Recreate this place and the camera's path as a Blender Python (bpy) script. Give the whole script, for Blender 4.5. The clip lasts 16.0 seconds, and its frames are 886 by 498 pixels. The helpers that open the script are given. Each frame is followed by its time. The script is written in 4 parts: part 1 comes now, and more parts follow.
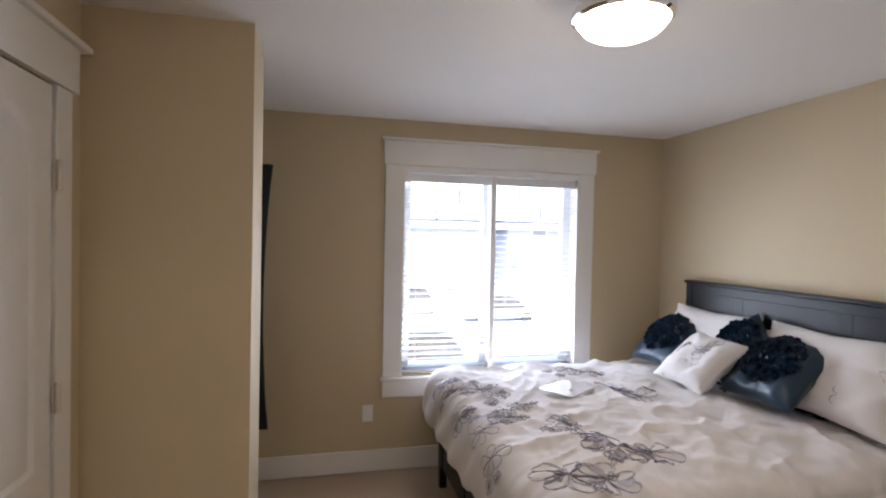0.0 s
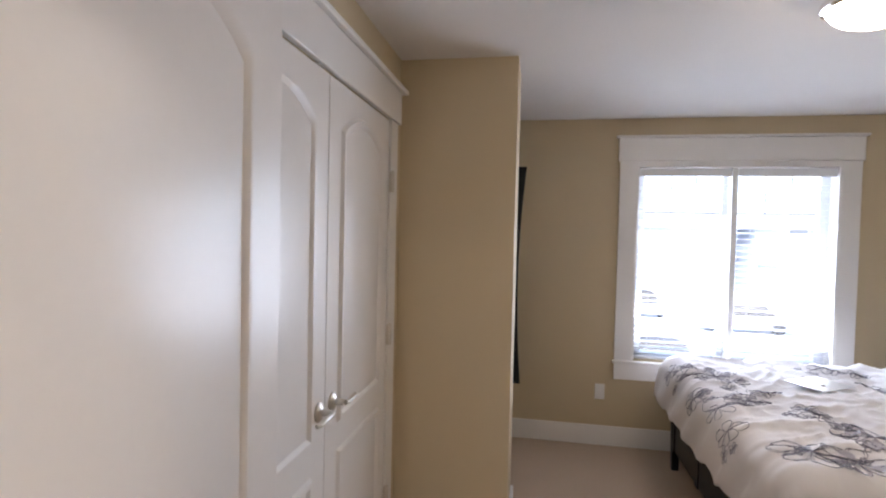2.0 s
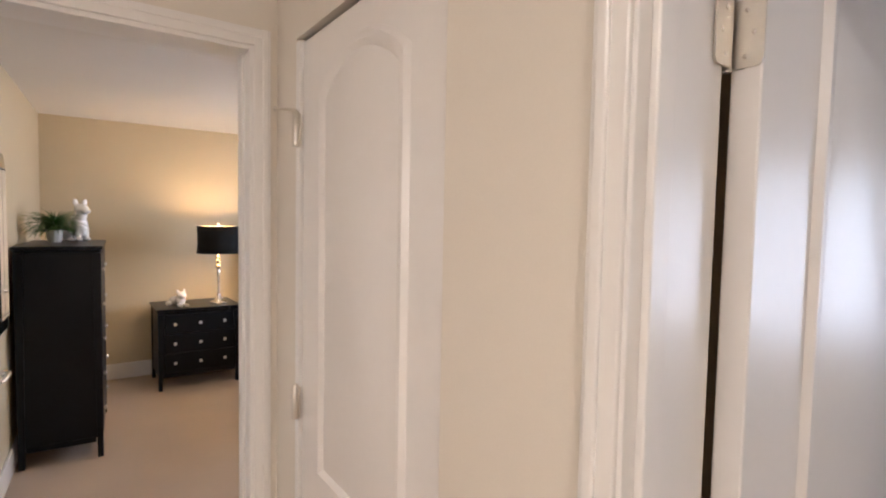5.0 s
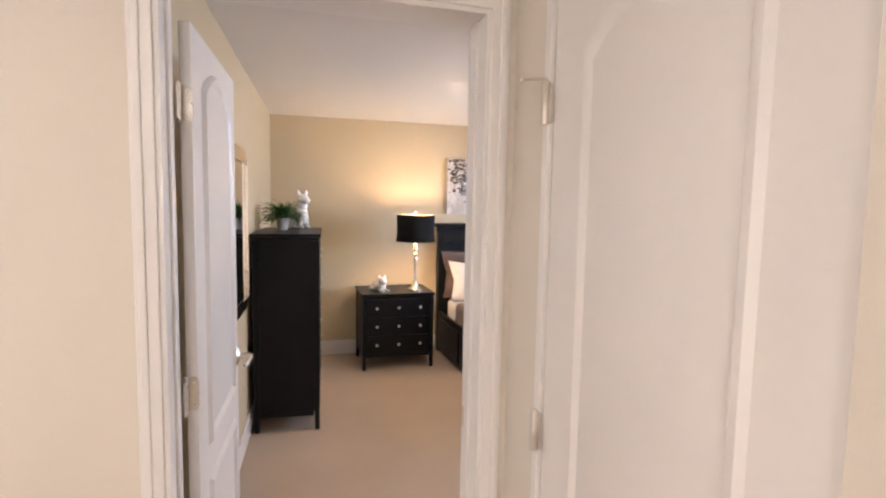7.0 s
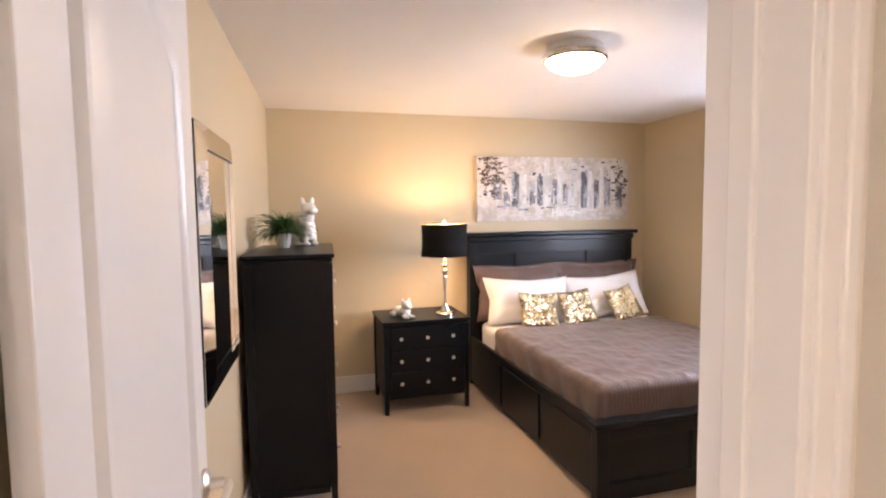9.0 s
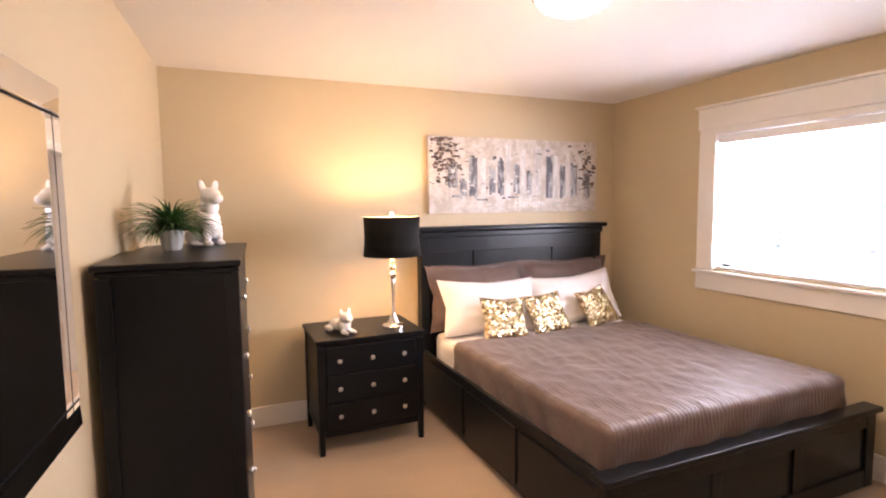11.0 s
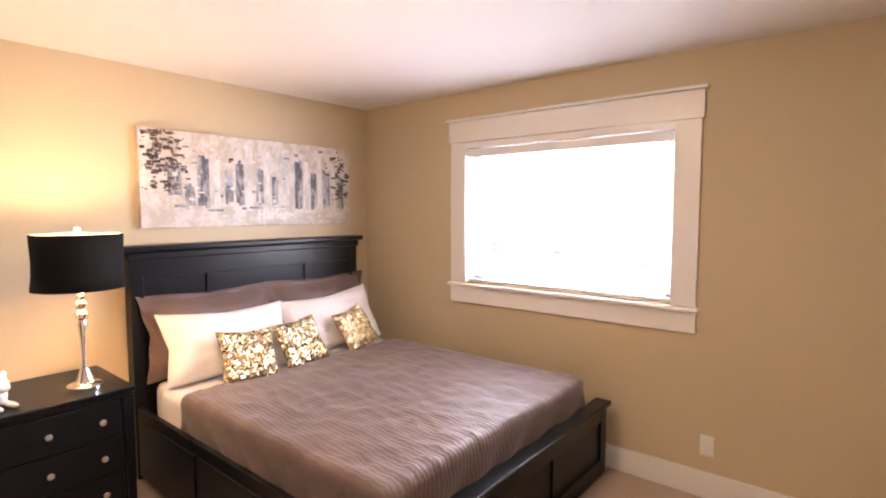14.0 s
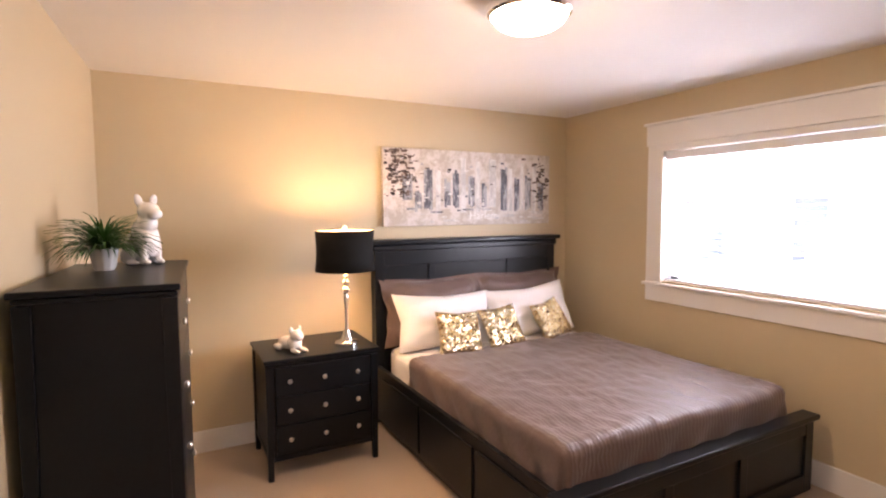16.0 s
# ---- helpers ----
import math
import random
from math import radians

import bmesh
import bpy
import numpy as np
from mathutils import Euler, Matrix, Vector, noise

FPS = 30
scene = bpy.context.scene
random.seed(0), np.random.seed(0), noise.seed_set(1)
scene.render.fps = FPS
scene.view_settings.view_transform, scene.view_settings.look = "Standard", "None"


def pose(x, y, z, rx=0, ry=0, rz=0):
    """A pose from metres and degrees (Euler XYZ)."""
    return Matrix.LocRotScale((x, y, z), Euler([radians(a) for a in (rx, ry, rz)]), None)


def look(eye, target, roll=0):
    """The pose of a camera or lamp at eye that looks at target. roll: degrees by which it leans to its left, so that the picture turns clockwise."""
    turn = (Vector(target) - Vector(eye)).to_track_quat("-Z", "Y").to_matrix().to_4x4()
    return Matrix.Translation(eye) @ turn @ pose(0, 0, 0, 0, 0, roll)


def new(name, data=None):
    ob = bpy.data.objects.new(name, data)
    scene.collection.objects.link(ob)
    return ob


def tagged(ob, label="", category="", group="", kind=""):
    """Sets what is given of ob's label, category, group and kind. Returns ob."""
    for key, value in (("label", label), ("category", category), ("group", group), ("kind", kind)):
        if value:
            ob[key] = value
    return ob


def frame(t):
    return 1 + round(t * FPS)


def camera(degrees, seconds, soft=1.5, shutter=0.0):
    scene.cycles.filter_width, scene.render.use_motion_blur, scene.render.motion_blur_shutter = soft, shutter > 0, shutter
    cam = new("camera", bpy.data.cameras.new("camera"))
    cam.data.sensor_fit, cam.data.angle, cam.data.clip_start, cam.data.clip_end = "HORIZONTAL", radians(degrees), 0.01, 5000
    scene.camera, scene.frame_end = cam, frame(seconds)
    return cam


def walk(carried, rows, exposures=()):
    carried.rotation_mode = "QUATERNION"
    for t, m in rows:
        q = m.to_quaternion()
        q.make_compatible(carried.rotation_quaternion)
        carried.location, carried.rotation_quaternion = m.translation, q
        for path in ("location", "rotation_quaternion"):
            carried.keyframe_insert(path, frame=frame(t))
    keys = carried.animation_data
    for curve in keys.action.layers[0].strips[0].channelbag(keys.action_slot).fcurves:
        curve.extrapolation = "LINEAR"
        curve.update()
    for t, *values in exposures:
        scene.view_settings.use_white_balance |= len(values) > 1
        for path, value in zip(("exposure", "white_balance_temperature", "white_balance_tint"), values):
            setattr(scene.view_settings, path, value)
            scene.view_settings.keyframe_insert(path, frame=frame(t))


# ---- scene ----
cam = camera(81.0, 16.0, soft=2.1)
PATH = [
    (0, (0.238, -0.042, 1.625), (0.71, 1.901, 1.584), 1.2),
    (0.5, (0.205, -0.139, 1.606), (0.589, 1.823, 1.569), 1.0),
    (1, (0.157, -0.266, 1.583), (0.368, 1.723, 1.546), 1.1),
    (1.5, (0.129, -0.374, 1.571), (0.097, 1.625, 1.526), 1.2),
    (2, (0.106, -0.484, 1.563), (-0.252, 1.483, 1.504), 1.3),
    (2.5, (0.068, -0.576, 1.559), (-0.585, 1.313, 1.496), 1.3),
    (3, (0.034, -0.661, 1.549), (-0.87, 1.122, 1.486), 1.5),
    (3.5, (-0.028, -0.729, 1.557), (-1.155, 0.923, 1.495), 1.1),
    (4, (-0.105, -0.805, 1.578), (-1.431, 0.689, 1.493), 1.0),
    (4.5, (-0.147, -0.917, 1.578), (-1.628, 0.425, 1.495), 1.7),
    (5, (-0.18, -1.027, 1.58), (-1.808, 0.129, 1.468), 1.1),
    (7.5, (-0.703, -1.083, 1.59), (-2.63, -0.572, 1.421), 0.7),
    (8, (-0.936, -1.087, 1.59), (-2.864, -0.578, 1.432), -0.0),
    (10.3, (-1.95, -1.012, 1.556), (-3.829, -0.343, 1.408), -0.6),
    (10.5, (-2.011, -0.992, 1.554), (-3.878, -0.291, 1.398), -0.4),
    (11, (-2.182, -0.945, 1.561), (-4.015, -0.163, 1.387), -0.6),
    (11.5, (-2.34, -0.937, 1.552), (-4.116, -0.035, 1.378), -0.5),
    (12, (-2.517, -0.917, 1.549), (-4.243, 0.081, 1.381), -0.4),
    (12.5, (-2.587, -0.848, 1.565), (-4.217, 0.3, 1.4), 0.0),
    (13, (-2.578, -0.738, 1.571), (-4.068, 0.585, 1.407), 0.1),
    (13.5, (-2.574, -0.692, 1.568), (-3.948, 0.754, 1.416), 0.0),
    (14, (-2.581, -0.696, 1.586), (-3.852, 0.842, 1.438), -0.1),
    (14.5, (-2.535, -0.709, 1.589), (-3.814, 0.82, 1.425), -0.1),
    (15, (-2.431, -0.747, 1.578), (-3.917, 0.584, 1.425), -0.3),
    (15.5, (-2.287, -0.766, 1.559), (-3.965, 0.313, 1.426), -0.3),
    (16, (-2.234, -0.922, 1.607), (-3.993, 0.018, 1.457), -0.3),
]

walk(cam, [(t, look(e, a, r)) for t, e, a, r in PATH],
     exposures=[(0, 2.1, 5850, 14), (0.5, 2.2, 5800, 14), (1.5, 2.35, 5700, 14), (2.5, 2.45, 5550, 14), (3.5, 2.5, 5400, 14), (4.3, 2.3, 5450, 15), (5.0, 2.1, 5500, 15), (7.5, 2.5, 5400, 16),
                (8.0, 2.55, 5450, 16), (10.5, 2.75, 6200, 26), (12.0, 2.85, 6200, 26), (14.0, 2.75, 6200, 26), (16.0, 2.6, 6200, 26)])

# ---- light ----
world = bpy.data.worlds.new("world")
scene.world = world
world.use_nodes = True
wn = world.node_tree.nodes
sky = wn.new("ShaderNodeTexSky")
sky.sky_type, sky.sun_disc = "NISHITA", False
sky.sun_elevation, sky.sun_rotation = radians(35), radians(200)
sky.air_density, sky.dust_density = 1.0, 2.0
world.node_tree.links.new(sky.outputs[0], wn["Background"].inputs[0])
wn["Background"].inputs[1].default_value = 0.15

sun = new("sun", bpy.data.lights.new("sun", "SUN"))
sun.data.energy, sun.data.angle, sun.data.color = 3.0, radians(0.6), (1.0, 0.95, 0.88)
sun.matrix_world = look((-4, -11, 8.5), (0, 0, 0))

LAMP_W, DOME_W = 4.2, 6.0   # table lamp watts, dome emission


def window_daylight(x, y, z, width, height, watts, drop):
    """Sky light in a window opening, shining into the room to the south."""
    d = new("window_daylight", bpy.data.lights.new("window_daylight", "AREA"))
    d.data.shape, d.data.size, d.data.size_y = "RECTANGLE", width, height
    d.data.energy, d.data.color = watts, (0.95, 0.97, 1.0)
    d.matrix_world = look((x, y, z), (x, y - 2, z - drop))


window_daylight(-4.155, 2.552, 1.555, 1.46, 1.0, 22.0, 0.0)
window_daylight(1.482, 3.74, 1.38, 1.30, 1.40, 12.0, -0.6)


# ---- materials ----
def material(name, colour, rough=0.5, metal=0.0, vary=0.06, scale=6.0, bump=0.0, bump_scale=120.0, coat=0.0, sheen=0.0, fine=None, specular=0.5):
    m = bpy.data.materials.new(name)
    m.use_nodes = True
    n, l = m.node_tree.nodes, m.node_tree.links
    b = n["Principled BSDF"]
    b.inputs["Roughness"].default_value, b.inputs["Metallic"].default_value = rough, metal
    b.inputs["Coat Weight"].default_value, b.inputs["Sheen Weight"].default_value = coat, sheen
    b.inputs["Specular IOR Level"].default_value = specular
    co = n.new("ShaderNodeTexCoord")
    big = n.new("ShaderNodeTexNoise")
    big.inputs["Scale"].default_value, big.inputs["Detail"].default_value = scale, 4
    small = n.new("ShaderNodeTexNoise")
    small.inputs["Scale"].default_value, small.inputs["Detail"].default_value = bump_scale, 3
    for t in (big, small):
        l.new(co.outputs["Object"], t.inputs["Vector"])
    mix = n.new("ShaderNodeMix")
    mix.data_type = "RGBA"
    lo = [c * (1 - vary * 2) for c in colour]
    hi = [min(1, c * (1 + vary * 2)) for c in colour]
    mix.inputs[6].default_value, mix.inputs[7].default_value = (*lo, 1), (*hi, 1)
    add = n.new("ShaderNodeMath")
    add.operation = "MULTIPLY_ADD"
    l.new(small.outputs["Fac"], add.inputs[0])
    add.inputs[1].default_value = 0.5 if fine is None else fine
    half = n.new("ShaderNodeMath")
    half.operation = "MULTIPLY"
    half.inputs[1].default_value = 0.5 if fine is None else 1 - fine
    l.new(big.outputs["Fac"], half.inputs[0])
    l.new(half.outputs[0], add.inputs[2])
    l.new(add.outputs[0], mix.inputs[0])
    l.new(mix.outputs[2], b.inputs["Base Color"])
    if bump:
        bp = n.new("ShaderNodeBump")
        bp.inputs["Strength"].default_value, bp.inputs["Distance"].default_value = bump, 0.004
        l.new(small.outputs["Fac"], bp.inputs["Height"])
        l.new(bp.outputs[0], b.inputs["Normal"])
    return m


def glow(name, colour, strength):
    m = bpy.data.materials.new(name)
    m.use_nodes = True
    b = m.node_tree.nodes["Principled BSDF"]
    b.inputs["Base Color"].default_value = (0.8, 0.78, 0.7, 1)
    b.inputs["Emission Color"].default_value = (*colour, 1)
    b.inputs["Emission Strength"].default_value = strength
    return m


WALL = material("wall_paint", (0.57, 0.47, 0.305), 0.62, vary=0.025, scale=1.3, bump=0.10, bump_scale=260)
HALLWALL = material("hall_paint", (0.72, 0.67, 0.585), 0.6, vary=0.025, scale=1.3, bump=0.10, bump_scale=260)
CEIL = material("ceiling_paint", (0.78, 0.75, 0.71), 0.85, vary=0.02, scale=2, bump=0.35, bump_scale=140)
TRIM = material("white_trim", (0.80, 0.78, 0.75), 0.3, vary=0.008, scale=2)
DOORP = material("door_paint", (0.79, 0.765, 0.735), 0.33, vary=0.015, scale=2, bump=0.04, bump_scale=45)
CARPET = material("carpet", (0.49, 0.365, 0.25), 0.95, vary=0.12, scale=3, bump=0.9, bump_scale=420, sheen=0.3)
BLACK = material("black_lacquer", (0.0055, 0.0066, 0.0085), 0.33, vary=0.25, scale=9, bump=0.06, bump_scale=70, specular=0.20)
BLUEBLACK = material("black_stained_wood", (0.007, 0.0085, 0.011), 0.33, vary=0.25, scale=9, bump=0.08, bump_scale=80, specular=0.26)
NICKEL = material("brushed_nickel", (0.66, 0.62, 0.55), 0.38, 0.9, vary=0.05, scale=20)
CHROME = material("chrome", (0.82, 0.8, 0.78), 0.06, 1.0, vary=0.02)
FARPANE = material("far_window_pane", (0.20, 0.23, 0.27), 0.15)
DARKGAP = material("gap_dark", (0.06, 0.055, 0.05), 0.8)
SHADE = material("black_shade_cloth", (0.006, 0.006, 0.006), 0.8, vary=0.2, bump=0.3, bump_scale=500, specular=0.2)
SHADEIN = material("shade_lining", (0.75, 0.6, 0.35), 0.7)
WHITECLOTH = material("white_cotton", (0.80, 0.77, 0.76), 0.85, vary=0.03, scale=5, bump=0.25, bump_scale=300, sheen=0.2)
DUVET = material("duvet_cotton", (0.82, 0.78, 0.77), 0.8, vary=0.03, scale=5, bump=0.25, bump_scale=260, sheen=0.2)
THREAD = material("grey_embroidery", (0.22, 0.205, 0.25), 0.7, vary=0.3, scale=30)
PETAL = material("grey_applique", (0.46, 0.43, 0.47), 0.6, vary=0.2, scale=30)
NAVY = material("navy_satin", (0.006, 0.030, 0.064), 0.36, vary=0.15, scale=8, bump=0.15, bump_scale=300, sheen=0.1)
NAVYR = material("navy_ruffle", (0.010, 0.030, 0.066), 0.22, vary=0.3, scale=25)
PORC = material("white_porcelain", (0.82, 0.80, 0.79), 0.12, vary=0.01, coat=0.6)
LEAF = material("green_blades", (0.042, 0.12, 0.024), 0.45, vary=0.35, scale=14)
PVC = material("vinyl_frame", (0.80, 0.81, 0.83), 0.35, vary=0.01)
SLAT = material("blind_slat", (0.80, 0.80, 0.80), 0.4, vary=0.01)
PLATE = material("outlet_plastic", (0.82, 0.80, 0.77), 0.3, vary=0.01)
RECTM = material("glossy_white", (0.9, 0.9, 0.9), 0.15)
SNOW = material("pale_ground", (0.78, 0.77, 0.76), 0.9, vary=0.1, scale=0.2, bump=0.3, bump_scale=3)
SIDING = material("grey_blue_siding", (0.34, 0.38, 0.43), 0.7, vary=0.1, scale=0.5)
SIDING2 = material("tan_siding", (0.50, 0.46, 0.40), 0.7, vary=0.1, scale=0.5)
ROOF = material("snowy_roof_shingle", (0.42, 0.42, 0.43), 0.9, vary=0.2, scale=4)
ROADM = material("street", (0.30, 0.30, 0.31), 0.9, vary=0.1, scale=0.5)
CARPAINT = material("car_paint", (0.35, 0.36, 0.38), 0.25, 0.3)
RUBBER = material("rubber", (0.02, 0.02, 0.02), 0.8)
MIRROR = material("mirror_silver", (0.92, 0.92, 0.92), 0.02, 1.0, vary=0.0)
DOME = glow("lit_dome", (1.0, 0.79, 0.54), DOME_W)
DOME_TWO = glow("lit_dome_warm", (1.0, 0.73, 0.44), DOME_W * 2.7)
DOME_HALL = glow("lit_hall_dome", (1.0, 0.84, 0.66), DOME_W * 3.0)
DOME_FILL = glow("lit_fill_dome", (1.0, 0.84, 0.66), DOME_W * 6.0)
BULB = glow("lit_bulb", (1.0, 0.72, 0.38), 15.0)

GLASS = bpy.data.materials.new("window_glass")
GLASS.use_nodes = True
gn, gl = GLASS.node_tree.nodes, GLASS.node_tree.links
gt, gg, gm = gn.new("ShaderNodeBsdfTransparent"), gn.new("ShaderNodeBsdfGlossy"), gn.new("ShaderNodeMixShader")
gg.inputs["Roughness"].default_value = 0.02
gm.inputs[0].default_value = 0.06
gl.new(gt.outputs[0], gm.inputs[1]), gl.new(gg.outputs[0], gm.inputs[2])
gl.new(gm.outputs[0], gn["Material Output"].inputs[0])


def satin_material():
    """Brown satin with fine woven stripes across and soft crush marks."""
    m = material("brown_satin", (0.125, 0.080, 0.068), 0.50, vary=0.22, scale=4, sheen=0.25)
    n, l = m.node_tree.nodes, m.node_tree.links
    b = n["Principled BSDF"]
    co = n.new("ShaderNodeTexCoord")
    mp = n.new("ShaderNodeMapping")
    mp.inputs["Rotation"].default_value = (0, 0, radians(4))
    w = n.new("ShaderNodeTexWave")
    w.bands_direction = "Y"
    w.inputs["Scale"].default_value, w.inputs["Distortion"].default_value = 13.0, 4.5
    w.inputs["Detail"].default_value, w.inputs["Detail Scale"].default_value = 2, 1.5
    bp = n.new("ShaderNodeBump")
    bp.inputs["Strength"].default_value, bp.inputs["Distance"].default_value = 0.28, 0.004
    l.new(co.outputs["Object"], mp.inputs[0])
    l.new(mp.outputs[0], w.inputs["Vector"])
    l.new(w.outputs["Fac"], bp.inputs["Height"])
    l.new(bp.outputs[0], b.inputs["Normal"])
    return m


def sequin_material():
    m = material("gold_sequins", (0.72, 0.5, 0.2), 0.22, 1.0, vary=0.2, scale=10)
    n, l = m.node_tree.nodes, m.node_tree.links
    b = n["Principled BSDF"]
    co = n.new("ShaderNodeTexCoord")
    v = n.new("ShaderNodeTexVoronoi")
    v.inputs["Scale"].default_value = 115
    l.new(co.outputs["Object"], v.inputs["Vector"])
    ge = n.new("ShaderNodeNewGeometry")
    s1, s2, s3 = (n.new("ShaderNodeVectorMath") for _ in range(3))
    s1.operation, s2.operation, s3.operation = "SUBTRACT", "MULTIPLY_ADD", "NORMALIZE"
    s1.inputs[1].default_value = (0.5, 0.5, 0.5)
    s2.inputs[1].default_value = (1.3, 1.3, 1.3)
    l.new(v.outputs["Color"], s1.inputs[0])
    l.new(s1.outputs[0], s2.inputs[0])
    l.new(ge.outputs["Normal"], s2.inputs[2])
    l.new(s2.outputs[0], s3.inputs[0])
    l.new(s3.outputs[0], b.inputs["Normal"])
    mx = n.new("ShaderNodeMix")
    mx.data_type = "RGBA"
    mx.inputs[6].default_value, mx.inputs[7].default_value = (0.62, 0.44, 0.18, 1), (0.98, 0.9, 0.68, 1)
    sp = n.new("ShaderNodeSeparateColor")
    l.new(v.outputs["Color"], sp.inputs[0])
    l.new(sp.outputs[1], mx.inputs[0])
    l.new(mx.outputs[2], b.inputs["Base Color"])
    return m


def canvas_material(name, c0, c1, scale, stretch=1.0):
    """Scumbled paint: two tones broken up by stretched noise."""
    m = material(name, c0, 0.7, bump=0.5, bump_scale=90)
    n, l = m.node_tree.nodes, m.node_tree.links
    b = n["Principled BSDF"]
    co, mp, no, rp = n.new("ShaderNodeTexCoord"), n.new("ShaderNodeMapping"), n.new("ShaderNodeTexNoise"), n.new("ShaderNodeValToRGB")
    mp.inputs["Scale"].default_value = (1, 1, stretch)
    no.inputs["Scale"].default_value, no.inputs["Detail"].default_value, no.inputs["Roughness"].default_value = scale, 8, 0.75
    rp.color_ramp.elements[0].position, rp.color_ramp.elements[1].position = 0.44, 0.56
    rp.color_ramp.elements[0].color, rp.color_ramp.elements[1].color = (*c0, 1), (*c1, 1)
    l.new(co.outputs["Object"], mp.inputs[0])
    l.new(mp.outputs[0], no.inputs["Vector"])
    l.new(no.outputs["Fac"], rp.inputs[0])
    l.new(rp.outputs[0], b.inputs["Base Color"])
    return m


SATIN, SEQUIN = satin_material(), sequin_material()
CANVAS = canvas_material("canvas_ground", (0.66, 0.61, 0.57), (0.50, 0.44, 0.37), 9)
INK = canvas_material("canvas_dark", (0.022, 0.015, 0.012), (0.16, 0.11, 0.085), 22, 0.6)
INKG = canvas_material("canvas_grey", (0.10, 0.10, 0.12), (0.42, 0.42, 0.43), 18, 0.3)
INKW = canvas_material("canvas_white", (0.72, 0.70, 0.67), (0.5, 0.48, 0.46), 14, 0.4)


# ---- building helpers ----
def thing(name, label, category, at=(0, 0, 0), rz=0.0, group="", kind=""):
    e = new(name)
    e.matrix_basis = pose(*at, 0, 0, rz)
    return tagged(e, label, category, group, kind)


def part(name, bm, mat, parent=None, label="", smooth=False):
    me = bpy.data.meshes.new(name)
    bmesh.ops.recalc_face_normals(bm, faces=bm.faces)
    bm.to_mesh(me)
    bm.free()
    if smooth:
        me.polygons.foreach_set("use_smooth", [True] * len(me.polygons))
        me.set_sharp_from_angle(angle=radians(38))
    me.materials.append(mat)
    o = new(name, me)
    if parent:
        o.parent = parent
    if label:
        o["label"] = label
    return o


def share(ob, parent, x, y, z, rx=0, ry=0, rz=0, name=None):
    o = new(name or ob.name.split(".")[0], ob.data)
    o.parent = parent
    o.matrix_basis = pose(x, y, z, rx, ry, rz)
    return o


def box(x0, x1, y0, y1, z0, z1, bevel=0.0, bm=None, seg=2):
    bm = bm or bmesh.new()
    r = bmesh.ops.create_cube(bm, size=1)
    vs = r["verts"]
    for v in vs:
        v.co = ((x0 + x1) / 2 + v.co.x * abs(x1 - x0), (y0 + y1) / 2 + v.co.y * abs(y1 - y0), (z0 + z1) / 2 + v.co.z * abs(z1 - z0))
    if bevel:
        es = list({e for v in vs for e in v.link_edges})
        bmesh.ops.bevel(bm, geom=es, offset=bevel, segments=seg, profile=0.5, affect="EDGES")
    return bm


def lathe(profile, seg=32, bm=None, at=(0, 0, 0)):
    """A turned shape from (radius, height) pairs."""
    bm = bm or bmesh.new()
    rings = []
    for r, z in profile:
        if r < 1e-5:
            rings.append([bm.verts.new((at[0], at[1], at[2] + z))])
        else:
            rings.append([bm.verts.new((at[0] + r * math.cos(a), at[1] + r * math.sin(a), at[2] + z))
                          for a in (2 * math.pi * i / seg for i in range(seg))])
    for a, b in zip(rings, rings[1:]):
        for i in range(seg):
            j = (i + 1) % seg
            if len(a) == 1 and len(b) == 1:
                continue
            if len(a) == 1:
                bm.faces.new((a[0], b[i], b[j]))
            elif len(b) == 1:
                bm.faces.new((a[i], a[j], b[0]))
            else:
                bm.faces.new((a[i], a[j], b[j], b[i]))
    return bm


def turned(bm, m):
    bmesh.ops.transform(bm, matrix=m, verts=bm.verts)
    return bm


def tube(points, r, bm=None, seg=6, taper=1.0):
    """A round rod along points."""
    bm = bm or bmesh.new()
    rings = []
    n = len(points)
    for i, p in enumerate(points):
        p = Vector(p)
        d = (Vector(points[min(i + 1, n - 1)]) - Vector(points[max(i - 1, 0)])).normalized()
        u = d.orthogonal().normalized()
        w = d.cross(u)
        k = r * (1 + (taper - 1) * i / max(1, n - 1))
        rings.append([bm.verts.new(p + k * (math.cos(a) * u + math.sin(a) * w)) for a in (2 * math.pi * j / seg for j in range(seg))])
    for a, b in zip(rings, rings[1:]):
        best = min(range(seg), key=lambda s: (a[0].co - b[s].co).length)
        for i in range(seg):
            j = (i + 1) % seg
            bm.faces.new((a[i], a[j], b[(j + best) % seg], b[(i + best) % seg]))
    bm.faces.new(rings[0]), bm.faces.new(rings[-1])
    return bm


def wall_with_holes(name, axis, face, back, lo, hi, z0, z1, holes, mat, label):
    """A wall along one axis between face and back, cut by (lo, hi, z0, z1) holes, as blocks in one mesh."""
    bm = bmesh.new()

    def block(a, b, c, d):
        if b - a > 1e-4 and d - c > 1e-4:
            if axis == "x":
                box(a, b, min(face, back), max(face, back), c, d, bm=bm)
            else:
                box(min(face, back), max(face, back), a, b, c, d, bm=bm)
    at = lo
    for a, b, c, d in sorted(holes):
        block(at, a, z0, z1)
        block(a, b, z0, c)
        block(a, b, d, z1)
        at = b
    block(at, hi, z0, z1)
    return tagged(part(name, bm, mat), label, "wall", kind="structure")


